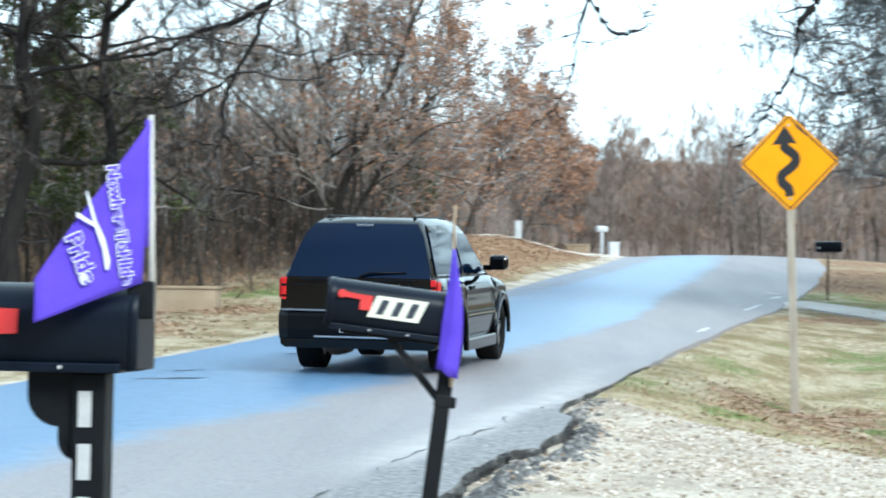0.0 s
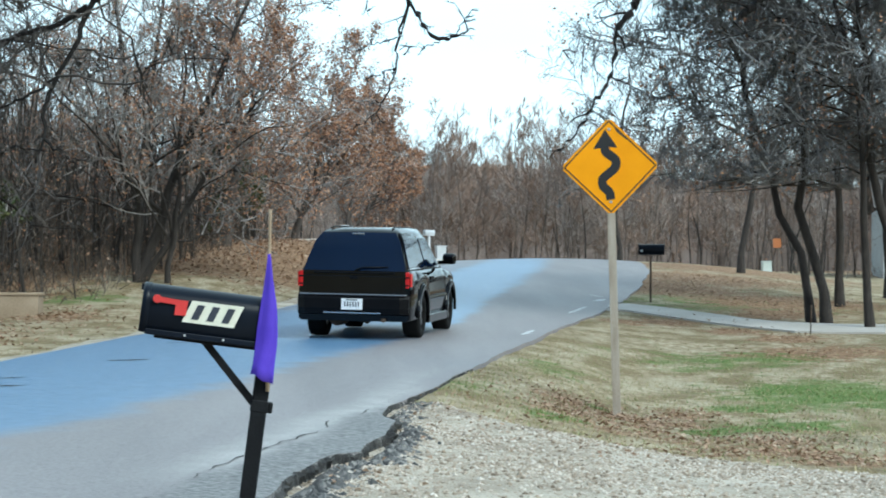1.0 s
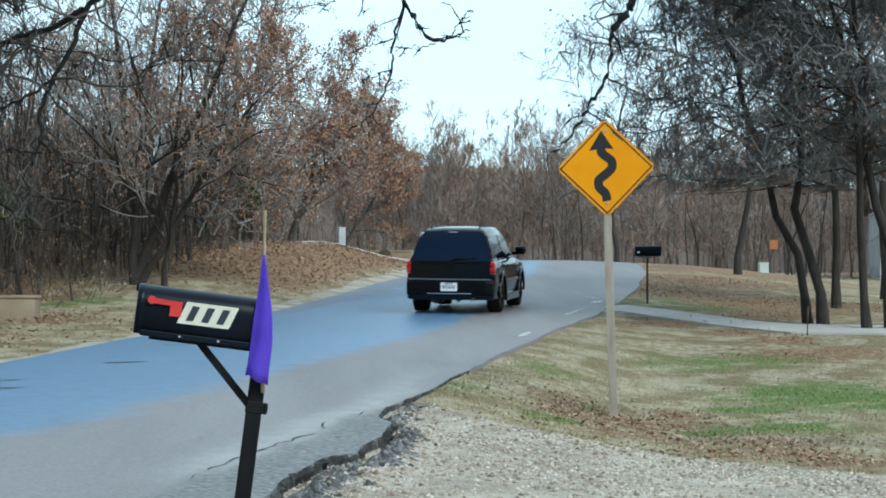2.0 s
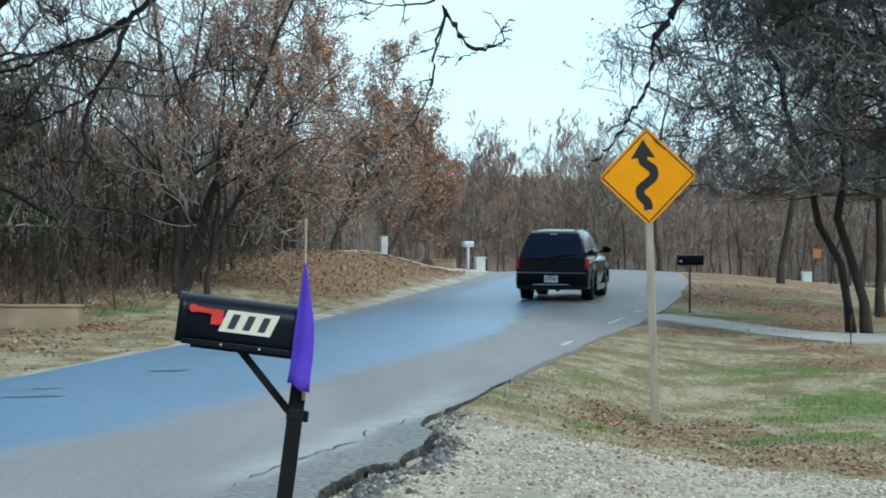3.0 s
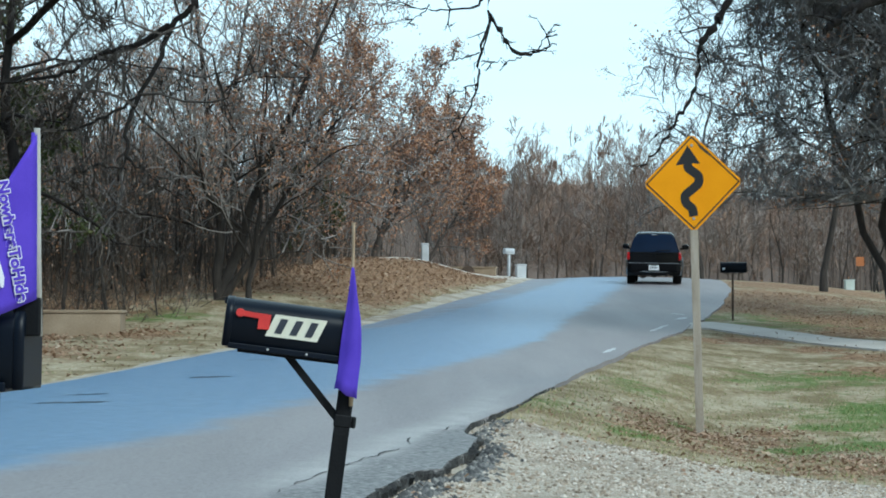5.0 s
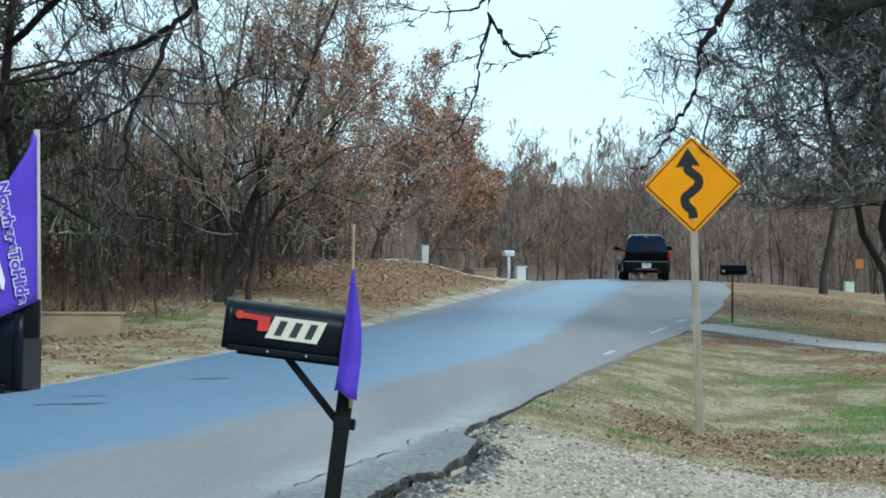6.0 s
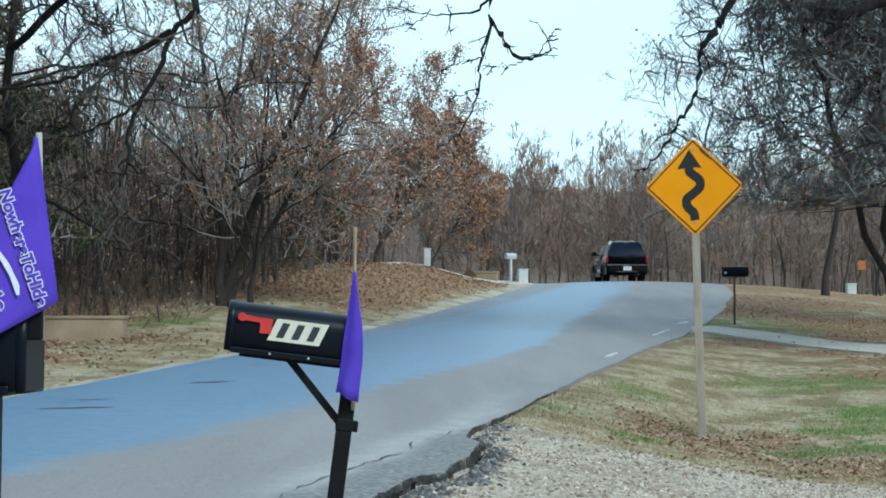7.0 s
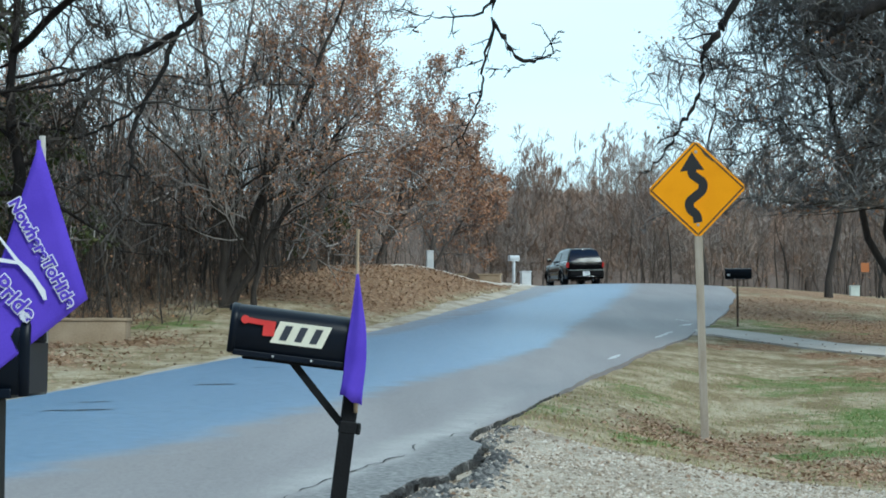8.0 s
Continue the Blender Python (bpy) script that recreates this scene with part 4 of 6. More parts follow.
tree(-2.0, 63, grow(13, 4.9, 0.1, stems=((1.0, 0, 1, 1), (2.2, -0.6, 0.75, 0.7)), angle=(45, 85), fork=0.12, limbs=14, spread=0.56, twigs=(8, 7, 8), leaves=19000, leaf=0.04), "young oak thick with orange-brown leaves", name="oak_tree")
tree(-0.5, 72, grow(14, 4.7, 0.1, stems=((1.0, 0, 1, 1), (2.0, 0, 0.8, 0.7)), fork=0.1, limbs=13, spread=0.5, twigs=(8, 6, 8), leaves=13000, leaf=0.041), "young oak thick with orange-brown leaves", name="oak_tree")

# the near oaks at the wood's edge; one limb sweeps down over the verge
NEAR = (-7.62, 38.0)
nz = gz(*NEAR)


def near(*pts):
    return [(x - NEAR[0], y - NEAR[1], z - nz) for x, y, z in pts]


tree(NEAR[0], NEAR[1], spreading(15, 10.5, 0.15, reach=3.9, low=0.36, limbs=17, twigs=(10, 8, 6), heavy=200, fall=0.3, wiggle=0.42, thin=3.2, own_limbs=(
    (near((-7.6, 38.0, 6.4), (-6.2, 36.2, 7.3), (-4.9, 34.6, 7.35), (-3.98, 34, 6.61), (-4.4, 34, 6.13), (-4.54, 34, 5.65), (-4.93, 34, 4.95), (-5.1, 34, 4.42), (-5.1, 34, 3.99), (-5.23, 34, 3.59)), 0.085, 0.02),
    (near((-5.1, 34, 3.99), (-4.85, 34, 3.75), (-4.62, 34, 3.59), (-4.23, 34, 3.31)), 0.028, 0.008),
    (near((-4.42, 34, 6.13), (-5.03, 34.4, 5.87), (-5.68, 34.8, 5.75), (-6.32, 35.2, 5.48), (-7.11, 35.6, 5.41), (-8.17, 36, 5.26)), 0.055, 0.02),
    (near((-4.92, 34, 4.97), (-5.55, 34, 4.58), (-6.24, 34, 4.42), (-6.88, 34, 4.39)), 0.03, 0.008),
    (near((-5.11, 34, 3.79), (-5.5, 34, 3.84), (-5.78, 34, 3.78), (-6.15, 34, 3.56)), 0.018, 0.006))),
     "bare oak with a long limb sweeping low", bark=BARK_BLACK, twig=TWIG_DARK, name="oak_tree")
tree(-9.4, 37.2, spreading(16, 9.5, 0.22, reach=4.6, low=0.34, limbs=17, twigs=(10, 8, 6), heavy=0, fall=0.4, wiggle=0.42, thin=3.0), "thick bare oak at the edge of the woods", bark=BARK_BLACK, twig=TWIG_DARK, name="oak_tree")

# the yard oak beside the gravel drive, with branches hanging over the lawn
YARD = (7.2, 18.0)
yz = gz(*YARD)


def yard(x, z, y=18.0):
    return (x - YARD[0], y - YARD[1], z - yz)


tree(YARD[0], YARD[1], grow(17, 9.0, 0.26, fork=0.6, limbs=5, spread=0.25, twigs=(3, 3, 2), thin=0.45, own_limbs=(
    ((yard(7.2, 3.9), yard(5.6, 5.6), yard(3.6, 6.2), yard(1.6, 5.9), yard(0.7, 5.0), yard(0.43, 4.13), yard(0.47, 3.97), yard(0.58, 3.77), yard(0.72, 3.65), yard(0.86, 3.69), yard(1.02, 3.74)), 0.07, 0.005, 5, 0.05),
    ((yard(0.86, 3.69), yard(0.92, 3.81), yard(1.01, 3.92)), 0.006, 0.003, 3, 0.4),
    ((yard(0.45, 4.0), yard(0.35, 3.64), yard(0.34, 3.41), yard(0.23, 3.11), yard(0.11, 2.96), yard(0.02, 2.9)), 0.013, 0.004, 5, 0.14),
    ((yard(0.35, 3.67), yard(0.19, 3.62), yard(0.04, 3.58)), 0.007, 0.003, 3, 0.3),
    ((yard(0.33, 3.4), yard(0.19, 3.34), yard(0.04, 3.33)), 0.006, 0.003, 3, 0.3),
    ((yard(0.72, 3.65), yard(0.58, 3.61), yard(0.36, 3.59)), 0.006, 0.003, 3, 0.3),
    ((yard(0.7, 5.0), yard(0.42, 4.18), yard(0.11, 4.04), yard(-0.17, 4.05), yard(-0.45, 4.12)), 0.016, 0.004, 4, 0.15),
    ((yard(-0.08, 4.06), yard(-0.2, 3.99), yard(-0.31, 3.89)), 0.006, 0.003, 2, 0.3),
    ((yard(7.2, 4.4), yard(5.0, 5.8), yard(3.4, 5.4), yard(2.52, 4.13), yard(2.42, 3.94), yard(2.27, 3.76), yard(2.25, 3.63), yard(2.21, 3.36), yard(2.08, 3.13), yard(1.95, 2.9), yard(1.74, 2.68)), 0.06, 0.007, 5, 0.05),
    ((yard(7.2, 4.2), yard(5.5, 5.0), yard(3.9, 4.2), yard(3.57, 4.06), yard(3.42, 3.94), yard(3.33, 3.86)), 0.08, 0.034, 2, 0.1))),
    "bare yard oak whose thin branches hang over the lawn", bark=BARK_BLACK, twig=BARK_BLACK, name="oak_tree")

# the group of oaks on the lawn beyond the concrete drive
RIGHT_OAKS = ((8.75, 39.8, 0.13, (-1.9, 0.2), 21, 9.5), (8.95, 39.4, 0.15, (-1.2, 0.3), 22, 10), (9.35, 37.6, 0.12, (-1.3, 0.4), 23, 9.0), (9.75, 37.4, 0.15, (-1.5, 0.3), 24, 10),
              (10.5, 45.0, 0.14, (-0.3, 0), 25, 10), (11.9, 45.5, 0.16, (0.3, 0), 26, 10.5), (12.6, 46.5, 0.2, (0.5, 0), 30, 11), (12.3, 66.5, 0.17, (0, 0), 27, 9.5), (10.6, 84, 0.15, (0, 0), 28, 10), (13.4, 52, 0.19, (0, 0), 29, 11))
for x, y, r, lean, seed, h in RIGHT_OAKS:
    near_one = y < 50
    tree(x, y, spreading(seed, h, 0.7 * r, reach=3.0, low=0.33, limbs=24 if near_one else 12, twigs=(12, 11, 8) if near_one else (9, 8, 5), lean=lean, heavy=180, fall=0.85, wiggle=0.27, thin=2.3, hem=2.7 if y < 60 else 2.2, leaves=1100, leaf=0.038),
         "bare dark-trunked oak on the leaf-strewn lawn", bark=BARK_DARK, twig=TWIG_GREY, name="oak_tree", group="oaks beyond the concrete drive")

# the roadside woods: five kinds of thin trees, repeated
KINDS = [grow(40 + k, 4.2 + 0.5 * k, 0.045 + 0.008 * k, fork=0.16, limbs=15, spread=0.36, twigs=(6, 6, 5), angle=(35, 85), lift=0.05, leaves=(1000, 1700, 800, 2300, 1200)[k], leaf=0.036, sides=(6, 4, 3, 2, 2)) for k in range(5)]
first = {}
rw = random.Random(7)
spots = []
for k in range(400):
    x, y = rw.uniform(-22, -3.5), rw.uniform(41, 82)
    d = float(road_coords(x, y)[0][0])
    if d > -6.6 or any((x - a) ** 2 + (y - b) ** 2 < 1.1 for a, b in spots) or len(spots) >= 48:
        continue
    spots.append((x, y))
for i, (x, y) in enumerate(spots):
    k = rw.randrange(5)
    if k not in first:
        first[k] = tree(x, y, KINDS[k], ("thin bare tree in the roadside woods", "thin grey tree with a few brown leaves in the woods")[k in (1, 3, 4)], bark=BARK_DARK, name="woodland_tree", group="trees of the roadside woods")
    else:
        t = copy_thing(first[k], pose(x, y, gz(x, y) - 0.03, rw.uniform(-3, 3), rw.uniform(-4, 4), rw.uniform(0, 360)))


for x, y, h, seed in ((-8.3, 41.5, 6.2, 64), (-9.6, 43, 6.5, 61), (-11.5, 45, 7.0, 62), (-3.9, 60, 3.2, 63)):
    tree(x, y, grow(seed, h, 0.1, fork=0.12, limbs=14, spread=0.3, twigs=(6, 5, 3), angle=(50, 90), leaves=5200, leaf=0.06), "ragged green cedar among the bare trees", leaf=LEAF_GREEN, name="cedar_tree")


# thicket and far woods, uncountable
def far_woods():
    kinds = [grow(80 + k, 10, 0.075, fork=0.12, limbs=16, spread=0.4, twigs=(7, 12), angle=(35, 75), lift=0.06, sides=(5, 3, 2, 2, 2), thin=3.0, short=True) for k in range(6)]
    rng = np.random.default_rng(5)
    wood, fine, warm, shade = [], [], [], []
    for i in range(300):
        if i < 205:
            x, y = rng.uniform(-20, 40), rng.uniform(104, 142)
        elif i < 245:
            x, y = rng.uniform(12, 48), rng.uniform(84, 116)
        else:
            x, y = rng.uniform(-46, -9), rng.uniform(78, 112)
        if abs(road_coords(x, y)[0][0]) < 5:
            continue
        k = kinds[i % 6]
        # the canopy keeps to one low, rounded line that follows the lie of the land
        a, s = rng.uniform(0, 6.28), (0.0083 * y - 0.165) * rng.uniform(0.68, 1.0)
        if i >= 245:
            s = rng.uniform(0.45, 0.75)
        m = np.array([[math.cos(a), -math.sin(a), 0], [math.sin(a), math.cos(a), 0], [0, 0, 1]]) * s
        off = np.array([x, y, gz(x, y)])
        wood.append((k[0][0] @ m.T + off, k[0][1]))
        # Deep roadside trees get darker twigs: the wood's shade painted in colour.
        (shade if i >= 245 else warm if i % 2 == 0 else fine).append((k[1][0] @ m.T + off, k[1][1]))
    v, f = join(wood)
    tagged(raw("far_wood_trunks", v, f.tolist(), BARK_BROWN), "trunks and limbs of bare woods beyond the crest", "woods", kind="stuff")
    v, f = join(fine)
    tagged(raw("far_wood_twigs", v, f.tolist(), TWIG_BROWN), "grey-brown haze of bare twigs beyond the crest", "woods", kind="stuff")
    v, f = join(warm)
    tagged(raw("far_wood_twigs", v, f.tolist(), TWIG_RUSSET), "russet haze of bare twigs beyond the crest", "woods", kind="stuff")
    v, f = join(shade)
    tagged(raw("deep_wood_twigs", v, f.tolist(), TWIG_DARK), "tangle of twigs deep in the roadside woods, shade put in their colour", "woods", kind="stuff")


far_woods()


def treeline():
    """The woods that close the view all round, far off."""
    rng = np.random.default_rng(77)
    n = 5200
    a = np.linspace(0, 2 * np.pi, n)
    r = 190.0
    top = 11.5 + np.interp(np.arange(n), np.linspace(0, n, 60), rng.uniform(-1.5, 2.0, 60)) + rng.uniform(-0.35, 0.35, n)
    v, f = [], []
    for k in range(n):
        c, q = math.cos(a[k]), math.sin(a[k])
        v += [(r * c, 40 + r * q, -4), (r * c, 40 + r * q, 3 + top[k])]
    f = [(2 * k, 2 * k + 2, 2 * k + 3, 2 * k + 1) for k in range(n - 1)]
    tagged(raw("treeline_backdrop", v, f, TREELINE), "brown-grey line of distant bare woods", "woods", kind="structure")


treeline()


def reflection_backdrop():
    """An unseen woods-coloured wall added behind the viewer to darken reflections."""
    rng = np.random.default_rng(78)
    n = 500
    x = np.linspace(-110, 110, n)
    top = 12 + np.interp(np.arange(n), np.linspace(0, n, 40), rng.uniform(-2, 3, 40)) + rng.uniform(-1, 1, n)
    y = -34 + 0.0035 * x * x
    v = np.stack([np.column_stack([x, y, 0 * x - 2]), np.column_stack([x, y, top])], 1).reshape(-1, 3)
    f = [(2 * k, 2 * k + 1, 2 * k + 3, 2 * k + 2) for k in range(n - 1)]
    tagged(raw("unseen_backdrop", v, f, TREELINE), "unseen brown-grey backdrop added behind the viewer to darken reflections", "woods", kind="structure")


reflection_backdrop()


def thicket():
    """The inside of the woods: slim upright stems with crooked twigs, and low brush at their feet."""
    rng = np.random.default_rng(9)

    def spots(n, reach):
        out = []
        while len(out) < n:
            x, y = rng.uniform(-24, 24), rng.uniform(43, 112)
            if rng.uniform() < 0.6:
                x, y = rng.uniform(-20, -3), rng.uniform(44, 76)
            d = float(road_coords(x, y)[0][0])
            if d < -reach and y < 86 or (d > 9 and y > 78) or (y > 98 and abs(d) > 5):
                out.append((x, y))
        out = np.array(out)
        return np.column_stack([out, ground_z(out[:, 0], out[:, 1]) - 0.05])

    base = spots(820, 7.8)
    n = len(base)
    d = unit(np.column_stack([rng.normal(0, 0.09, (n, 2)), np.ones(n)]))
    p = lines(rng, base, d, rng.uniform(2.5, 6.0, n), 8, 0.07, 0.05)
    r = taper(0.014 + 0.045 * rng.uniform(0, 1, n) ** 2.4, 9, 0.2)
    stems = [skin(p, r, 5)]
    s, d, l2, rd = shoots(rng, p, r, 11, 0.2, (30, 80), 0.3, 0.1)
    p = lines(rng, s, d, l2, 4, 0.25, 0.03)
    r = taper(np.maximum(rd * 0.5, 0.007), 5, 0.4)
    twigs = [skin(p, r, 2)]
    s, d, l2, rd = shoots(rng, p, r, 7, 0.1, (30, 75), 0.45, 0.05)
    p2 = lines(rng, s, d, l2, 1, 0.3, 0.0)
    twigs.append(skin(p2, taper(np.maximum(rd * 0.6, 0.0055), 2, 0.5), 2))
    v, f = join(stems)
    tagged(raw("sapling_stems", v, f.tolist(), BARK_DARK), "slim dark stems of young trees in the woods", "woods", kind="stuff")
    v, f = join(twigs)
    tagged(raw("sapling_twigs", v, f.tolist(), TWIG_BRUSH), "crooked bare twigs inside the woods", "woods", kind="stuff")
    # low brush
    base = spots(4600, 7.4)
    n = len(base)
    d = unit(np.column_stack([rng.normal(0, 0.5, (n, 2)), np.ones(n)]))
    q = lines(rng, base, d, rng.uniform(0.4, 1.5, n), 4, 0.22, 0.0)
    r = taper(rng.uniform(0.006, 0.012, n), 5, 0.4)
    a = [skin(q, r, 3)]
    s, d, l2, rd = shoots(rng, q, r, 8, 0.15, (25, 80), 0.5, 0.0)
    q = lines(rng, s, d, l2, 1, 0.3, 0.0)
    a.append(skin(q, taper(np.maximum(rd, 0.005), 2, 0.5), 2))
    v, f = join(a)
    tagged(raw("thicket", v, f.tolist(), TWIG_BRUSH), "tangled brown brush under the bare trees", "brush", kind="stuff")
    tips = np.vstack([q.reshape(-1, 3), p2.reshape(-1, 3)])
    at = tips[rng.integers(0, len(tips), 16000)]
    v, f = leaf_quads(rng, at, 0.036)
    tagged(raw("thicket_leaves", v, f.tolist(), LEAF_RUST), "dry leaves caught in the brush", "leaves", kind="stuff")


thicket()


# fallen leaves, grass and stones
def scatter(rng, n, x0, x1, y0, y1, weight):
    x, y = rng.uniform(x0, x1, n), rng.uniform(y0, y1, n)
    keep = rng.uniform(0, 1, n) < weight(x, y)
    x, y = x[keep], y[keep]
    d = road_coords(x, y)[0]
    ok = np.where(d > 0, d > half_right(y) + 0.1, -d > half_left(y) + 0.35)
    return x[ok], y[ok]


def fallen_leaves():
    rng = np.random.default_rng(21)
    parts = []
    for n, x0, x1, y0, y1, w in ((3000, -0.6, 0.8, 12, 16, lambda x, y: litter_amount(x, y) ** 1.5 * 0.14), (60000, 0.5, 5.5, 16.5, 25, lambda x, y: litter_amount(x, y) ** 1.6 * 0.36 + 0.012), (26000, 3, 14, 25, 60, lambda x, y: litter_amount(x, y) ** 2 * 1.2 + 0.015), (30000, -12, -3, 26, 42, lambda x, y: litter_amount(x, y) ** 1.5 * 0.7 + 0.02), (60000, -12, 4, 42, 78, lambda x, y: litter_amount(x, y) ** 1.5 + 0.02)):
        x, y = scatter(rng, n, x0, x1, y0, y1, w)
        at = np.column_stack([x, y, ground_z(x, y) + rng.uniform(0.01, 0.06, len(x))])
        m = len(at)
        a = rng.uniform(0, 6.28, m)
        s = rng.uniform(0.014, 0.036, m)[:, None] * (1.5 if x0 < -5 else 1.0)
        u = np.column_stack([np.cos(a), np.sin(a), rng.normal(0, 0.35, m)])
        w2 = np.column_stack([-np.sin(a), np.cos(a), rng.normal(0, 0.35, m)])
        up = np.array([[0, 0, 0.3]])
        parts.append((np.stack([at - u * s, at - w2 * s * 0.6 + up * s, at + u * s, at + w2 * s * 0.6 + up * s], 1).reshape(-1, 3), np.arange(m * 4).reshape(-1, 4)))
    v, f = join(parts)
    tagged(raw("fallen_leaves", v, f.tolist(), LEAF_LITTER), "curled brown oak leaves strewn on the grass", "leaves", kind="stuff")


fallen_leaves()


def on_drive(x, y):
    return y < np.interp(x, [-2, -0.2, 0.35, 0.8, 1.15, 1.63, 2.1, 2.6, 3.1, 3.6, 7, 14], [18.9, 18.9, 19.7, 20.2, 19.4, 18.7, 18.25, 18.15, 17.3, 16.4, 13.6, 9])


def blades(rng, x, y, h):
    n = len(x)
    at = np.column_stack([x, y, ground_z(x, y) - 0.005])
    a = rng.uniform(0, 6.28, n)
    u = np.column_stack([np.cos(a), np.sin(a), 0 * a]) * rng.uniform(0.004, 0.009, n)[:, None]
    lean = rng.normal(0, 0.6, (n, 2)) * h[:, None]
    top = at + np.column_stack([lean, h])
    v = np.stack([at - u, at + u, top], 1).reshape(-1, 3)
    return v, np.arange(n * 3).reshape(-1, 3)


def grass():
    rng = np.random.default_rng(31)
    for mat, name, label, w in ((GRASS, "dry_grass", "short dead straw-coloured lawn grass", lambda x, y: 0.45 - 0.35 * np.clip(green_amount(x, y) + litter_amount(x, y), 0, 1)), (GRASS_GREEN, "green_grass", "patches of green winter grass", lambda x, y: green_amount(x, y) ** 1.5 * 0.9 - 0.02)):
        parts = []
        for n, x0, x1, y0, y1 in ((70000, 0.2, 9.5, 15, 33), (40000, 2, 13, 30, 56), (26000, -10, 2, 24, 52)):
            x, y = scatter(rng, n, x0, x1, y0, y1, w)
            ok = ~on_drive(x, y) & ~((y > np.interp(x, [4, 5.4, 6.0, 7.0, 7.8, 9.5, 14], [41.2, 41.4, 40.6, 38.7, 36.8, 36.1, 33.9])) & (y < np.interp(x, [4, 5.6, 6.4, 7.4, 8.3, 9.6, 14], [44, 43.7, 43, 41.2, 39.4, 38.8, 37.5])) & (x > 4))
            x, y = x[ok], y[ok]
            parts.append(blades(rng, x, y, rng.uniform(0.02, 0.06, len(x)) * np.interp(y, [25, 35], [1, 0.5])))
        v, f = join(parts)
        tagged(raw(name, v, f.tolist(), mat), label, "grass", kind="stuff")


grass()


def stones():
    rng = np.random.default_rng(41)
    x, y = rng.uniform(-1.8, 5, 64000), rng.uniform(12.5, 20.4, 64000)
    d = road_coords(x, y)[0]
    track = 0.5 + 0.5 * np.sin(0.9 * x + 1.7 * y) * np.sin(2.3 * x - 0.6 * y + 1.0)
    ok = on_drive(x, y) & (d > 3.0) & (rng.uniform(0, 1, len(x)) < 0.25 + 0.75 * track)
    x, y = x[ok], y[ok]
    x2, y2 = rng.uniform(-9, 4, 34000), rng.uniform(20, 76, 34000)
    d2 = road_coords(x2, y2)[0]
    e2 = -d2 - half_left(y2)
    ok = (e2 > -0.05) & (e2 < 0.1 + 0.45 * rng.uniform(0, 1, len(e2)) ** 2)
    x, y = np.r_[x, x2[ok]], np.r_[y, y2[ok]]
    n = len(x)
    s = (0.0045 + 0.019 * rng.uniform(0, 1, n) ** 3) * np.interp(y, [20, 30], [1, 0.9])
    at = np.column_stack([x, y, ground_z(x, y) + 0.02 + s * 0.15])
    octa = np.array([[1, 0, 0], [0, 1, 0], [-1, 0, 0], [0, -1, 0], [0, 0, 0.7], [0, 0, -0.7]])
    v = octa[None] * (s[:, None, None] * rng.uniform(0.6, 1.4, (n, 6, 1)))
    a = rng.uniform(0, 6.28, n)
    c, q = np.cos(a)[:, None], np.sin(a)[:, None]
    v = np.stack([v[..., 0] * c - v[..., 1] * q, v[..., 0] * q + v[..., 1] * c, v[..., 2]], -1) + at[:, None]
    f = np.array([[0, 1, 4], [1, 2, 4], [2, 3, 4], [3, 0, 4], [1, 0, 5], [2, 1, 5], [3, 2, 5], [0, 3, 5]])
    f = (f[None] + 6 * np.arange(n)[:, None, None]).reshape(-1, 3)
    tagged(raw("gravel_stones", v.reshape(-1, 3), f.tolist(), PEBBLE), "loose pale gravel on the drive and road shoulder", "gravel", kind="stuff")


stones()


def crumbs():
    """Broken asphalt along the ragged edge at the gravel drive."""
    rng = np.random.default_rng(51)
    y = 11.5 + 9.0 * rng.uniform(0, 1, 3200) ** 1.3
    k = np.array([np.argmin(np.abs(ROAD[:, 1] - v)) for v in y])
    off = half_right(y) + 0.07 + np.abs(rng.normal(0, 0.1, len(y)))
    x = np.interp(y, ROAD[:, 1], ROAD[:, 0]) + off * RIGHT[k, 0]
    y = y + off * RIGHT[k, 1]
    n = len(x)
    s = (0.006 + 0.05 * rng.uniform(0, 1, n) ** 3) * np.interp(y, [12, 17, 20], [1.15, 1.0, 0.5])
    at = np.column_stack([x, y, ground_z(x, y) + 0.02])
    octa = np.array([[1, 0, 0], [0, 1, 0], [-1, 0, 0], [0, -1, 0], [0, 0, 0.6], [0, 0, -0.6]])
    v = octa[None] * (s[:, None, None] * rng.uniform(0.6, 1.4, (n, 6, 1))) + at[:, None]
    f = np.array([[0, 1, 4], [1, 2, 4], [2, 3, 4], [3, 0, 4], [1, 0, 5], [2, 1, 5], [3, 2, 5], [0, 3, 5]])
    f = (f[None] + 6 * np.arange(n)[:, None, None]).reshape(-1, 3)
    tagged(raw("asphalt_crumbs", v.reshape(-1, 3), f.tolist(), CRUMB), "dark crumbs of broken asphalt at the road edge", "rubble", kind="stuff")


crumbs()


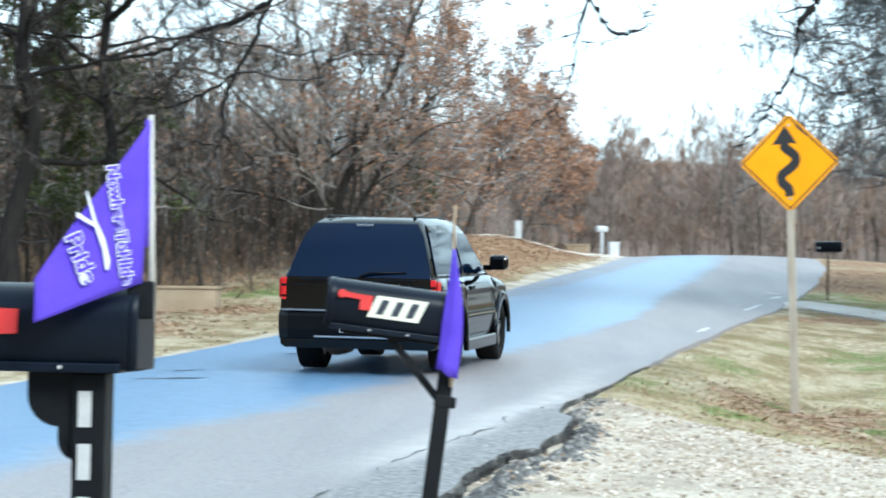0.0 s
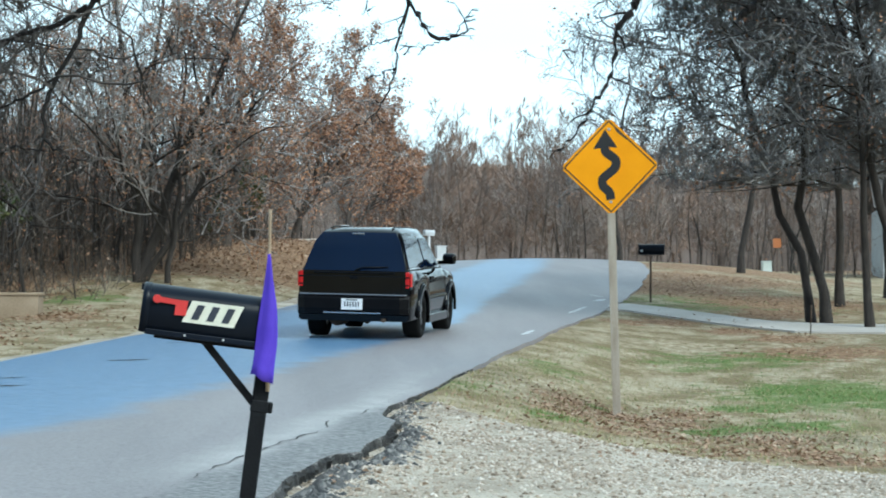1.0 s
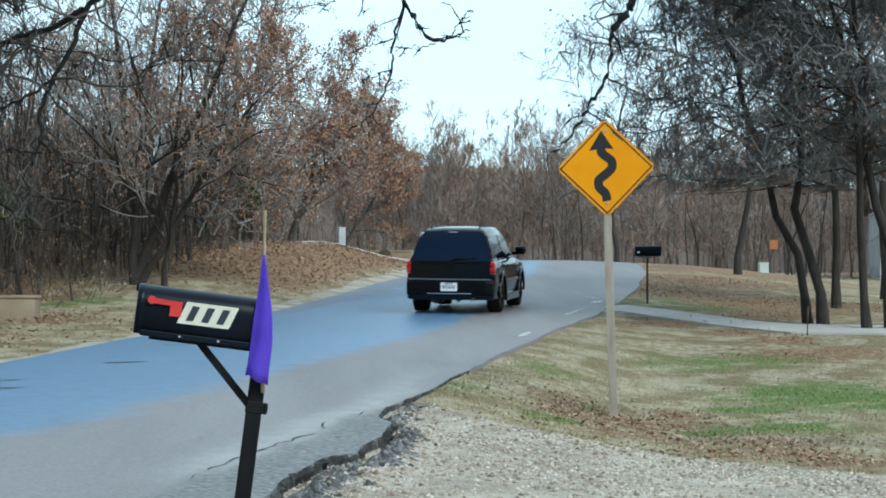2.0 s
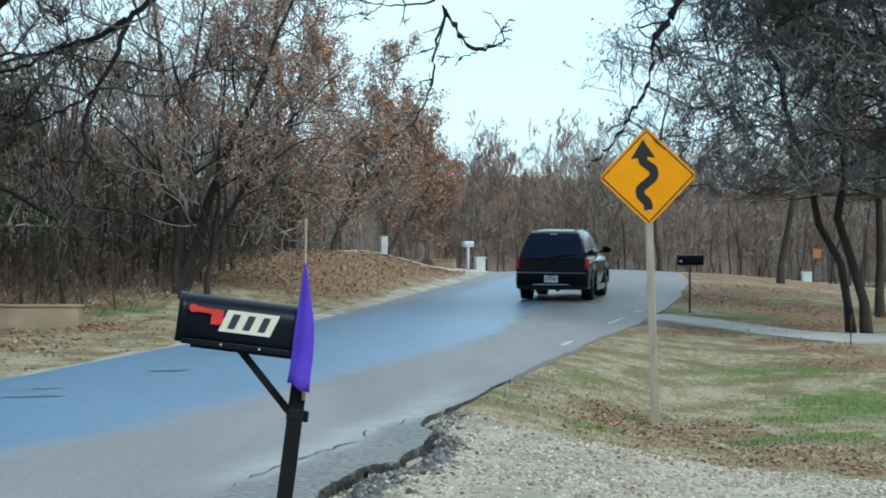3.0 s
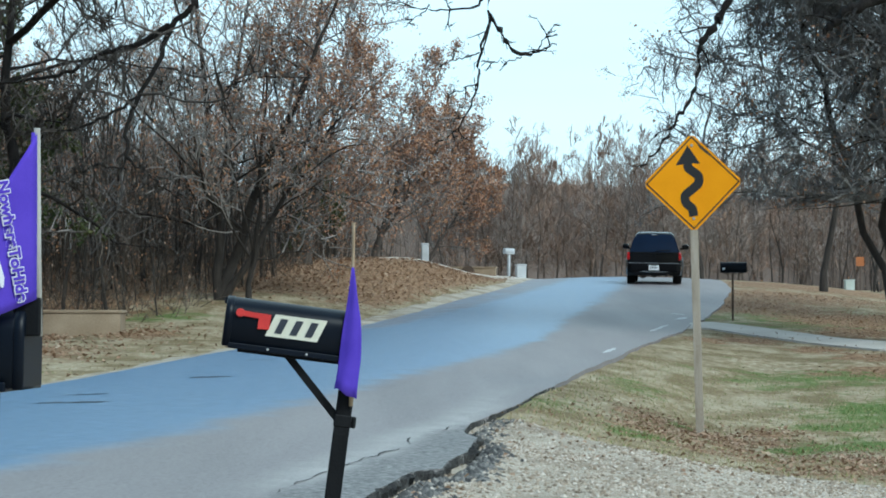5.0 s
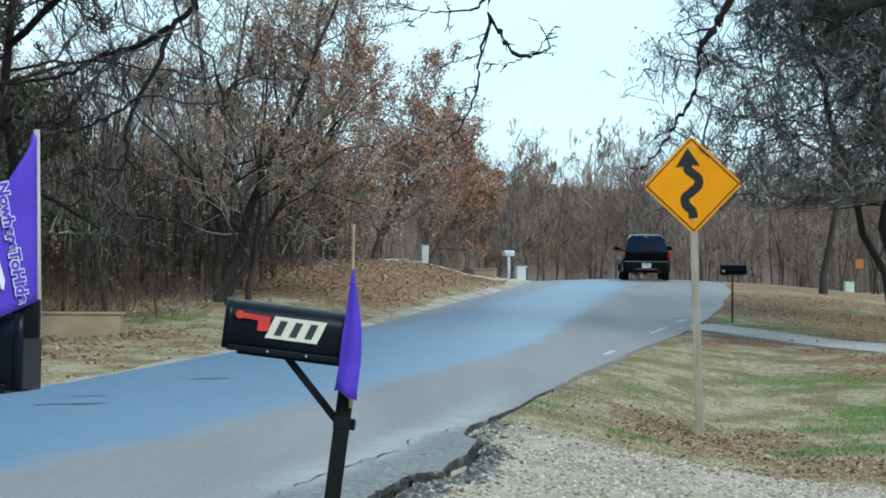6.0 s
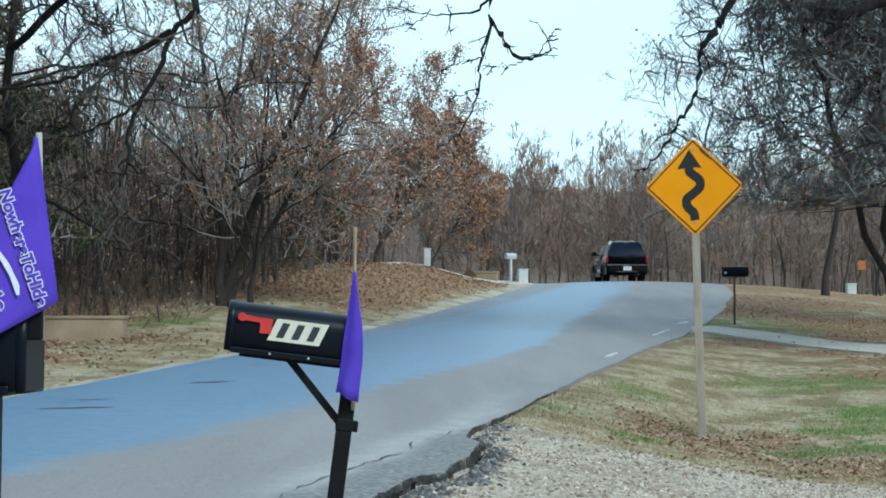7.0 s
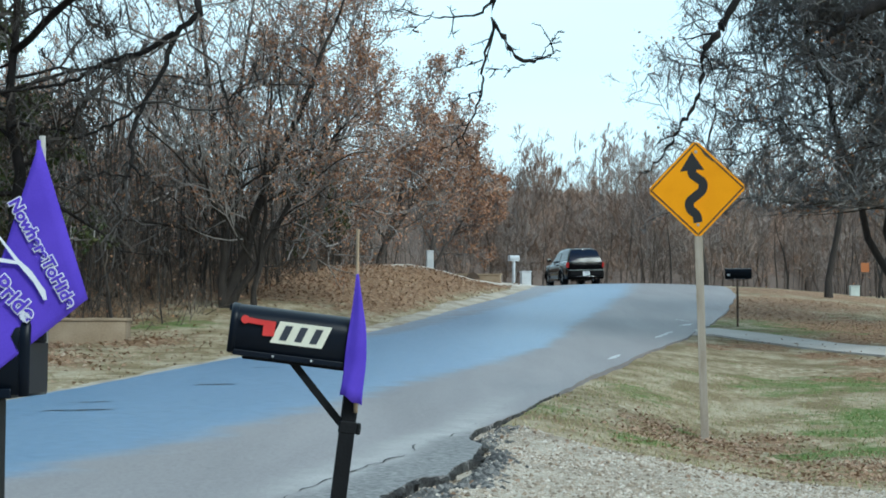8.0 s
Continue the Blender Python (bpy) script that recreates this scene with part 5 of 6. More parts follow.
# ---- the warning sign ----
def warning_sign():
    z0 = 0.166
    ob = thing("road_sign", pose(2.92, 23.3, z0 - 0.05, 0, -1.6, -7), "yellow diamond winding-road warning sign on a weathered wooden post", "sign")
    bm = bmesh.new()
    box(bm, -0.045, 0.045, 0.0, 0.09, -0.5, 3.05, 0.006)
    part("post", bm, POST_WOOD, ob, "weathered grey-tan wooden post")
    cz, r = 2.745, 0.542

    def diamond(k, y0, y1, mat, name, parent, label=""):
        c = 0.05
        pts = []
        for i in range(4):
            a = math.pi / 2 * i
            for e in (-1, 1):
                b = a + e * 0.06
                pts.append((k * math.cos(b) * (1 - 0.03), cz + k * math.sin(b) * (1 - 0.03)))
        return part(name, sheet(bmesh.new(), pts, y0, y1), mat, parent, label)

    plate = diamond(r, -0.006, -0.003, SIGN_YELLOW, "plate", ob, "yellow sheet-metal diamond")
    diamond(r, -0.003, -0.0, SIGN_ALU, "back_sheet", ob)
    # black border near the edge
    bm = bmesh.new()
    o, i_ = r * 0.965, r * 0.925
    ov = [bm.verts.new((o * math.cos(math.pi / 2 * k), -0.0085, cz + o * math.sin(math.pi / 2 * k))) for k in range(4)]
    iv = [bm.verts.new((i_ * math.cos(math.pi / 2 * k), -0.0085, cz + i_ * math.sin(math.pi / 2 * k))) for k in range(4)]
    for k in range(4):
        bm.faces.new((ov[k], ov[(k + 1) % 4], iv[(k + 1) % 4], iv[k]))
    part("border", bm, SIGN_BLACK, plate)
    # winding arrow
    line = spline([(0.0, 0, -0.375), (-0.015, 0, -0.29), (-0.08, 0, -0.22), (-0.085, 0, -0.14), (-0.01, 0, -0.075), (0.06, 0, -0.01), (0.065, 0, 0.07), (0.0, 0, 0.13), (-0.045, 0, 0.17), (-0.05, 0, 0.23)], 8)
    tg = unit(np.gradient(line, axis=0))
    no = np.stack([tg[:, 2], 0 * tg[:, 0], -tg[:, 0]], 1) * 0.05
    bm = bmesh.new()
    a = [bm.verts.new((p[0], -0.0085, cz + p[2])) for p in line + no]
    b = [bm.verts.new((p[0], -0.0085, cz + p[2])) for p in line - no]
    for k in range(len(a) - 1):
        bm.faces.new((a[k], a[k + 1], b[k + 1], b[k]))
    head = [(-0.185, 0.2), (-0.045, 0.42), (0.09, 0.21), (0.0, 0.22), (-0.1, 0.21)]
    bm.faces.new([bm.verts.new((x, -0.009, cz + z)) for x, z in head])
    part("arrow", bm, SIGN_BLACK, plate)
    bm = bmesh.new()
    bm.faces.new([bm.verts.new((x, -0.0095, cz + z)) for x, z in ((0.06, 0.455), (0.1, 0.41), (0.15, 0.37), (0.22, 0.29), (0.19, 0.3), (0.13, 0.35), (0.09, 0.385), (0.07, 0.42))])
    part("scuff", bm, RUST, plate, "dark scuff along the upper edge")
    for z in (cz + 0.42, cz - 0.4):
        bm = bmesh.new()
        tube(bm, [(0.0, -0.018, z), (0.0, -0.006, z)], [0.016, 0.018], 8)
        part("bolt", bm, SIGN_ALU, ob, "bright bolt head")
    return ob


warning_sign()


# ---- mailboxes ----
def vault(w, h, n=10):
    """The outline of a mailbox: flat floor, upright sides, rounded top."""
    r = w / 2
    pts = [(-r, 0), (r, 0)]
    for k in range(n + 1):
        a = math.pi * k / n
        pts.append((r * math.cos(a), h - r * 0.75 + r * 0.75 * math.sin(a)))
    return pts


def mailbox_body(ob, m, length, w, h, mat=BLACK_PAINT, flag=True, fmat=RED_PLASTIC, flag_shift=0.0):
    """Lies along x: door at -length/2, back at +length/2; its flag side looks to -y."""
    out = vault(w, h)

    def shell(steps):
        bm = bmesh.new()
        loft(bm, [[(x, y * k, z * k + (1 - k) * h / 2) for y, z in out] for x, k in steps])
        bmesh.ops.recalc_face_normals(bm, faces=bm.faces)
        return bm

    e = length / 2
    body = part("body", shell([(-e, 1.0), (-e + 0.012, 1.0), (e - 0.02, 1.0), (e - 0.006, 0.985), (e, 0.95)]), mat, ob)
    body.matrix_basis = m
    bm = shell([(-e - 0.018, 0.97), (-e - 0.014, 1.025), (-e + 0.014, 1.03), (-e + 0.016, 1.0)])
    box(bm, -e - 0.03, -e - 0.012, -0.02, 0.02, h - 0.035, h - 0.005, 0.004)
    part("door", bm, mat, body)
    part("back_rim", shell([(e - 0.012, 1.0), (e - 0.01, 1.03), (e + 0.012, 1.03), (e + 0.016, 0.96)]), mat, body)
    bm = bmesh.new()
    box(bm, -e + 0.01, e - 0.03, -w / 2 - 0.005, w / 2 + 0.005, -0.01, 0.016, 0.004)
    part("floor_flange", bm, mat, body)
    for x in (-0.08, 0.09):
        bm = bmesh.new()
        tube(bm, [(x, -w / 2 - 0.012, 0.004), (x, -w / 2 - 0.003, 0.004)], [0.005, 0.006], 6)
        part("screw", bm, SILVER, body)
    if flag:
        y = -w / 2 - 0.008
        a = -e + 0.047 + flag_shift
        bm = sheet(bmesh.new(), [(a, 0.137), (a + 0.082, 0.133), (a + 0.082, 0.088), (a + 0.132, 0.09), (a + 0.135, 0.155), (a + 0.06, 0.157), (a, 0.161)], y - 0.006, y)
        tube(bm, [(a, y - 0.012, 0.149), (a, y + 0.002, 0.149)], [0.018, 0.019], 12)
        part("signal_flag", bm, fmat, body, "lowered red signal flag")
    return body


def number_bars(ob, x0, z0, w, h, n, mat, y, lean=0.0, upright=False):
    """Unread figures as plain bars."""
    for k in range(n):
        c = (k + 0.5) / n
        bm = bmesh.new()
        if upright:
            pts = [(x0 - w * 0.3, z0 - c * h - h * 0.34 / n), (x0 + w * 0.3, z0 - c * h - h * 0.34 / n), (x0 + w * 0.3, z0 - c * h + h * 0.34 / n), (x0 - w * 0.3, z0 - c * h + h * 0.34 / n)]
        else:
            b = x0 + w * c
            q = w / n * 0.24
            pts = [(b - q - lean, z0 - h / 2), (b + q - lean, z0 - h / 2), (b + q + lean, z0 + h / 2), (b - q + lean, z0 + h / 2)]
        sheet(bm, pts, y - 0.002, y)
        part("figure_bar", bm, mat, ob)


def cloth(name, parent, grid, mat, label=""):
    """A sheet of cloth with thickness from rows of points."""
    g = np.array(grid, float)
    m, n = g.shape[:2]
    v = g.reshape(-1, 3).tolist()
    f = [(i * n + j, i * n + j + 1, (i + 1) * n + j + 1, (i + 1) * n + j) for i in range(m - 1) for j in range(n - 1)]
    ob = raw(name, v, f, mat, parent, label, smooth=True)
    sol = ob.modifiers.new("thickness", "SOLIDIFY")
    sol.thickness = 0.0015
    return ob


def fig(name, text, size, m, mat, parent, shear=0.0):
    c = bpy.data.curves.new(name, "FONT")
    c.body, c.size, c.shear, c.extrude = text, size, shear, 0.0006
    c.align_x, c.align_y = "CENTER", "CENTER"
    c.offset = 0.0002
    c.materials.append(mat)
    ob = new(name, c)
    ob.parent = parent
    ob.matrix_basis = m
    return ob


# the leaning box with the cantilevered bracket
def mailbox_leaning():
    x, y = -0.424, 9.24
    ob = thing("mailbox", pose(x, y, 0.896, 0, 7.2, 4), "black mailbox leaning on a black post with red flag", "mailbox")
    # own space: x along the box, the clamp on the post at the origin, tilted as a whole
    m = pose(-0.286, 0.0, 0.265)
    mailbox_body(ob, m, 0.53, 0.19, 0.215)
    y0 = -0.095 - 0.003
    bm = sheet(bmesh.new(), [(-0.1, 0.062), (0.128, 0.062), (0.163, 0.16), (-0.065, 0.16)], y0 - 0.003, y0)
    num = part("number_plate", bm, CREAM, ob, "cream reflective number label")
    num.matrix_basis = m
    number_bars(num, -0.068, 0.111, 0.2, 0.066, 3, DARK_INK, y0 - 0.004, 0.012)
    bm = bmesh.new()
    box(bm, -0.035, 0.035, -0.035, 0.035, -1.25, 0.24, 0.006)
    post = part("post", bm, BLACK_POST, ob)
    bm = bmesh.new()
    box(bm, -0.039, 0.039, -0.039, 0.039, -0.03, 0.025, 0.006)
    part("clamp", bm, BLACK_POST, ob)
    bm = bmesh.new()
    box(bm, 0.036, 0.06, -0.022, 0.022, -0.03, 0.022, 0.009)
    part("clamp_bolt", bm, BLACK_POST, ob)
    bm = bmesh.new()
    v = [(-0.03, -0.014), (-0.293, 0.246), (-0.246, 0.246), (-0.03, 0.034)]
    sheet(bm, v, -0.022, 0.022)
    part("brace", bm, BLACK_POST, ob)
    bm = bmesh.new()
    box(bm, -0.5, 0.04, -0.05, 0.05, 0.242, 0.254, 0.003)
    part("mounting_board", bm, BLACK_POST, ob)
    return ob


mailbox_705 = mailbox_leaning()


def stick_flag():
    """The small flag tied to the leaning mailbox's post; hangs nearly limp."""
    ob = thing("flag", pose(-0.385, 9.16, 0.98), "small purple flag hanging limp on a thin dowel", "flag")
    bm = bmesh.new()
    tube(bm, [(0.0, 0.03, -0.02), (0.005, 0.0, 0.4), (0.01, 0, 0.785)], [0.009, 0.009, 0.008], 8)
    part("pole", bm, DOWEL, ob, "bare wooden dowel")
    rows = []
    for i in range(13):
        t = i / 12
        z = 0.57 - t * 0.53
        row = []
        for j in range(13):
            s = j / 12
            left = 0.003 - 0.074 * t ** 1.1
            right = float(np.interp(t, [0, 0.44, 0.73, 1.0], [0.014, 0.046, 0.047, 0.03]))
            fold = 0.014 * t * math.sin(s * 6.5 + t * 2.2) - 0.045 * t - 0.02 * math.sin(t * 5) * s
            row.append((left + (right - left) * s + 0.004 * math.sin(t * 9 + s * 3) * t, -0.012 + fold, z + 0.018 - 0.05 * s ** 1.5 * t ** 3 + 0.006 * math.sin(s * 8) * t))
        rows.append(row)
    c = cloth("cloth", ob, rows, PURPLE, "folded purple cloth")
    return ob, c


flag_705, cloth_705 = stick_flag()


def mailbox_scroll():
    x, y = -1.292, 5.5
    g = gz(x, y)
    ob = thing("mailbox", pose(x, y, 0, 0, 0.6, -3), "large black mailbox on a black scroll-bracket post", "mailbox")
    mailbox_body(ob, pose(-0.08, 0.0, 1.168), 0.56, 0.2, 0.225, flag_shift=0.075)
    bm = bmesh.new()
    box(bm, 0.03, 0.12, -0.045, 0.045, g - 0.1, 1.155, 0.005)
    post = part("post", bm, BLACK_POST, ob)
    curve = [(-0.03, 1.18), (-0.16, 1.18), (-0.16, 1.13)]
    for k in range(7):
        a = math.pi + math.pi / 2 * k / 6
        curve.append((-0.075 + 0.085 * math.cos(a), 1.12 + 0.085 * math.sin(a)))
    for k in range(7):
        a = math.pi + math.pi / 2 * k / 6
        curve.append((-0.02 + 0.055 * math.cos(a), 1.0 + 0.055 * math.sin(a)))
    curve.append((-0.03, 0.93))
    curve = [(x + 0.06, z - 0.025) for x, z in curve]
    part("bracket", sheet(bmesh.new(), curve, -0.02, 0.02), BLACK_POST, ob, "scroll-cut bracket")
    number_bars(post, 0.065, 1.13, 0.06, 0.42, 3, SILVER, -0.048, upright=True)
    return ob


mailbox_707 = mailbox_scroll()


def post_flag():
    """The larger flag on a thin pole behind the scroll-bracket mailbox; swings in the wind."""
    ob = thing("flag", pose(-1.053, 5.43, 1.2), "purple flag with white lettering on a thin pole", "flag")
    bm = bmesh.new()
    tube(bm, [(0.016, 0, 0.1), (0.011, 0, 0.3), (0.006, 0, 0.64)], [0.009, 0.009, 0.0085], 8)
    part("pole", bm, POLE_GREY, ob, "weathered grey wooden pole")
    bm = bmesh.new()
    tube(bm, [(-0.006, -0.004, 0.29), (-0.003, -0.004, 0.45), (-0.002, -0.004, 0.628)], [0.013, 0.011, 0.006], 8)
    part("sleeve", bm, PURPLE, ob)
    bm = bmesh.new()
    box(bm, -0.05, 0.022, -0.02, 0.02, 0.1, 0.2, 0.005)
    part("pole_clip", bm, BLACK_POST, ob)
    # main fly: peak at the pole's top, drooping out along -x
    rows = []
    for i in range(15):
        t = i / 14
        row = []
        for j in range(11):
            s = j / 10
            top = 0.625 - 0.425 * s
            bot = 0.195 - 0.11 * s
            row.append((-0.31 * s - 0.012 * t * (1 - s), -0.014 - 0.007 * math.sin(s * 7.0 + t * 1.8) * (0.3 + 0.7 * s), top + (bot - top) * t))
        rows.append(row)
    a = cloth("fly", ob, rows, PURPLE, "purple cloth printed with white words")
    # purple words edged in white
    for px_, pz_, rot, txt, size in ((-0.085, 0.345, -80, "NowhereToHide", 0.044), (-0.19, 0.255, -66, "Pride", 0.062)):
        m = pose(px_, -0.0235, pz_, 90, 0, 0) @ pose(0, 0, 0, 0, 0, rot)
        word = fig("lettering_edge", txt, size, m, WHITE_PRINT, a)
        word.data.offset, word.data.space_character = 0.0046, 1.02
        word = fig("lettering", txt, size, pose(0, -0.0018, 0) @ m, PURPLE, a)
        word.data.offset, word.data.space_character = 0.0016, 1.02
    bm = bmesh.new()
    sheet(bm, [(-0.182, 0.43), (-0.176, 0.428), (-0.148, 0.35), (-0.126, 0.31), (-0.108, 0.25), (-0.112, 0.225), (-0.12, 0.228), (-0.13, 0.28), (-0.155, 0.342)], -0.0245, -0.0235)
    sheet(bm, [(-0.205, 0.362), (-0.15, 0.335), (-0.152, 0.345), (-0.203, 0.374)], -0.0248, -0.0238)
    part("emblem", bm, WHITE_PRINT, a)
    return ob, a


flag_707, fly_707 = post_flag()


def mailbox_far():
    x, y = 6.3, 44.6
    ob = thing("mailbox", pose(x, y, gz(x, y), 0, 0, -8), "black mailbox on a thin metal post beside the road", "mailbox")
    hold = mailbox_body(ob, pose(0.02, 0, 1.03), 0.53, 0.17, 0.22, flag=False)
    bm = bmesh.new()
    box(bm, -0.235, -0.18, -0.09, -0.087, 0.06, 0.1)
    part("sticker", bm, PLATE_WHITE, hold)
    bm = bmesh.new()
    box(bm, -0.022, 0.022, -0.022, 0.022, -0.3, 1.01, 0.004)
    part("post", bm, RUST, ob)
    bm = bmesh.new()
    box(bm, -0.2, 0.2, -0.06, 0.06, 0.995, 1.008, 0.002)
    part("mounting_board", bm, RUST, ob)


mailbox_far()


def mailbox_white():
    x, y = 2.85, 84.0
    ob = thing("mailbox", pose(x, y, gz(x, y), 0, 0, 40), "white mailbox on a white post on the far bank", "mailbox")
    mailbox_body(ob, pose(0, 0, 0.98), 0.48, 0.17, 0.22, WHITE_METAL, flag=False)
    bm = bmesh.new()
    box(bm, -0.05, 0.05, -0.05, 0.05, -0.2, 0.955, 0.01)
    part("post", bm, WHITE_METAL, ob)
    # The white bin next to the mailbox, simplified to a lidded box.
    x, y = 3.3, 83.2
    ob = thing("utility_cabinet", pose(x, y, gz(x, y), 0, 0, 10), "white bin beside the far drive", "utility box")
    bm = bmesh.new()
    box(bm, -0.19, 0.19, -0.18, 0.18, -0.1, 0.54, 0.015)
    part("box_body", bm, WHITE_METAL, ob)
    bm = bmesh.new()
    box(bm, -0.22, 0.22, -0.21, 0.21, 0.543, 0.6, 0.015)
    part("lid", bm, WHITE_METAL, ob)
    x, y = -0.42, 66.5
    ob = thing("utility_pedestal", pose(x, y, gz(x, y), 0, 0, 8), "tall white utility pedestal on the bank", "utility box")
    bm = bmesh.new()
    box(bm, -0.11, 0.11, -0.1, 0.1, -0.1, 0.62, 0.02)
    part("housing", bm, WHITE_METAL, ob)
    bm = bmesh.new()
    box(bm, -0.12, 0.12, -0.11, 0.11, 0.622, 0.68, 0.02)
    part("cap", bm, WHITE_METAL, ob)
    x, y = 15.0, 76.0
    ob = thing("utility_box", pose(x, y, gz(x, y), 0, 0, 0), "small pale green utility box on the lawn", "utility box")
    bm = bmesh.new()
    box(bm, -0.17, 0.17, -0.15, 0.15, -0.1, 0.32, 0.02)
    part("box_body", bm, GREEN_BOX, ob)
    bm = bmesh.new()
    box(bm, -0.19, 0.19, -0.17, 0.17, 0.323, 0.37, 0.015)
    part("lid", bm, GREEN_BOX, ob)
    x, y = 16.0, 79.0
    ob = thing("marker_sign", pose(x, y, gz(x, y), 0, 0, -5), "small orange marker sign on a stake", "sign")
    bm = bmesh.new()
    box(bm, -0.02, 0.02, 0, 0.03, -0.2, 1.3)
    part("stake", bm, RUST, ob)
    bm = bmesh.new()
    box(bm, -0.15, 0.15, -0.008, -0.002, 0.95, 1.3)
    part("panel", bm, ORANGE_SIGN, ob)
    x, y = 8.0, 36.5
    ob = thing("stake", pose(x, y, gz(x, y), 0, 2, 0), "thin rusty stake in the lawn", "stake")
    bm = bmesh.new()
    tube(bm, [(0, 0, -0.2), (0, 0, 0.45), (0.004, 0, 0.52)], [0.016, 0.016, 0.014], 6)
    part("rod", bm, RUST, ob)


mailbox_white()


def headwall(x, y, turn, length, height, depth, mat, label, name="culvert_headwall", hole=False):
    ob = thing(name, pose(x, y, gz(x, y), 0, 0, turn), label, "wall")
    bm = bmesh.new()
    box(bm, -length / 2, length / 2, 0, depth, -0.3, height - 0.062, 0.012)
    part("wall", bm, mat, ob)
    bm = bmesh.new()
    box(bm, -length / 2 - 0.03, length / 2 + 0.03, -0.03, depth + 0.03, height - 0.06, height, 0.012)
    part("coping", bm, mat, ob)
    if hole:
        bm = bmesh.new()
        tube(bm, [(0, -0.12, 0.08), (0, 0.0, 0.08)], [0.24, 0.24], 16)
        part("pipe", bm, RUST, ob, "dark culvert pipe mouth")


headwall(-8.05, 38.3, 5, 4.4, 0.5, 1.5, CONCRETE_TAN, "low tan concrete wall at the wood's edge")
headwall(1.1, 76.0, -12, 2.0, 0.28, 0.25, CONCRETE_TAN, "pale concrete culvert headwall on the bank", hole=True)


def edging():
    """The pale raised edge of the far drive along the top of the bank."""
    line = spline([(-1.7, 61.7, 0), (-1.4, 62, 0), (-0.3, 65.5, 0), (0.7, 69.5, 0), (2.0, 73, 0), (3.2, 76, 0)], 8)
    z = ground_z(line[:, 0], line[:, 1])
    tg = unit(np.gradient(line[:, :2], axis=0))
    side = np.stack([tg[:, 1], -tg[:, 0]], 1)
    bm = bmesh.new()
    rings = []
    for p, h, q in zip(line, z, side):
        a, b = p[:2] + q * 0.14, p[:2] - q * 0.14
        rings.append([(a[0], a[1], h - 0.1), (a[0], a[1], h + 0.05), (a[0] - q[0] * 0.02, a[1] - q[1] * 0.02, h + 0.07), (b[0], b[1], h + 0.07), (b[0], b[1], h - 0.1)])
    loft(bm, rings, smooth=False)
    bmesh.ops.recalc_face_normals(bm, faces=bm.faces)
    tagged(part("drive_edging", bm, CONCRETE), "pale concrete edging of the drive on the bank", "kerb", kind="structure")


edging()


def house(x, y, turn, w, dpt, h, label):
    ob = thing("house", pose(x, y, gz(x, y), 0, 0, turn), label, "house")
    bm = bmesh.new()
    box(bm, -w / 2, w / 2, 0, dpt, -0.5, h)
    wall = part("wall", bm, HOUSE_WALL, ob)
    bm = bmesh.new()
    loft(bm, [[(s, -0.4, h - 0.05), (s, dpt / 2, h + dpt * 0.28), (s, dpt + 0.4, h - 0.05), (s, dpt / 2, h + dpt * 0.28 - 0.2)] for s in (-w / 2 - 0.4, w / 2 + 0.4)], smooth=False)
    part("roof", bm, ROOF, ob)
    for k in range(3):
        cx = -w / 2 + w * (k + 0.5) / 3
        bm = bmesh.new()
        for a, b, c, e in ((-0.55, 0.55, 1.95, 2.05), (-0.55, 0.55, 0.95, 1.05), (-0.55, -0.47, 1.0, 2.0), (0.47, 0.55, 1.0, 2.0)):
            box(bm, cx + a, cx + b, -0.05, -0.004, c, e)
        fr = part("window", bm, WHITE_METAL, ob)
        bm = bmesh.new()
        box(bm, cx - 0.47, cx + 0.47, -0.03, -0.005, 1.05, 1.95)
        part("pane", bm, SKY_TINT_GLASS, fr)


house(26, 84, -10, 9, 7, 2.9, "pale grey house glimpsed between the oaks")
house(-17.5, 74, 15, 9, 7, 4.6, "pale house glimpsed through the woods")


def round_bale():
    x, y = -12.5, 46.5
    ob = thing("round_bale", pose(x, y, gz(x, y), 0, 0, 12), "pale round bale standing at the wood's edge", "bale")
    bm = bmesh.new()
    tube(bm, [(0, 0, 0.6), (0, 0.03, 0.6), (0, 1.1, 0.6), (0, 1.13, 0.6)], [0.56, 0.6, 0.6, 0.56], 28)
    part("bale", bm, HAY, ob)


round_bale()


# ---- the car: black two-door utility wagon ----
REAR, FRONT, AXLE_R, AXLE_F, WHEEL_R = -2.2, 2.2, -1.2, 1.35, 0.335


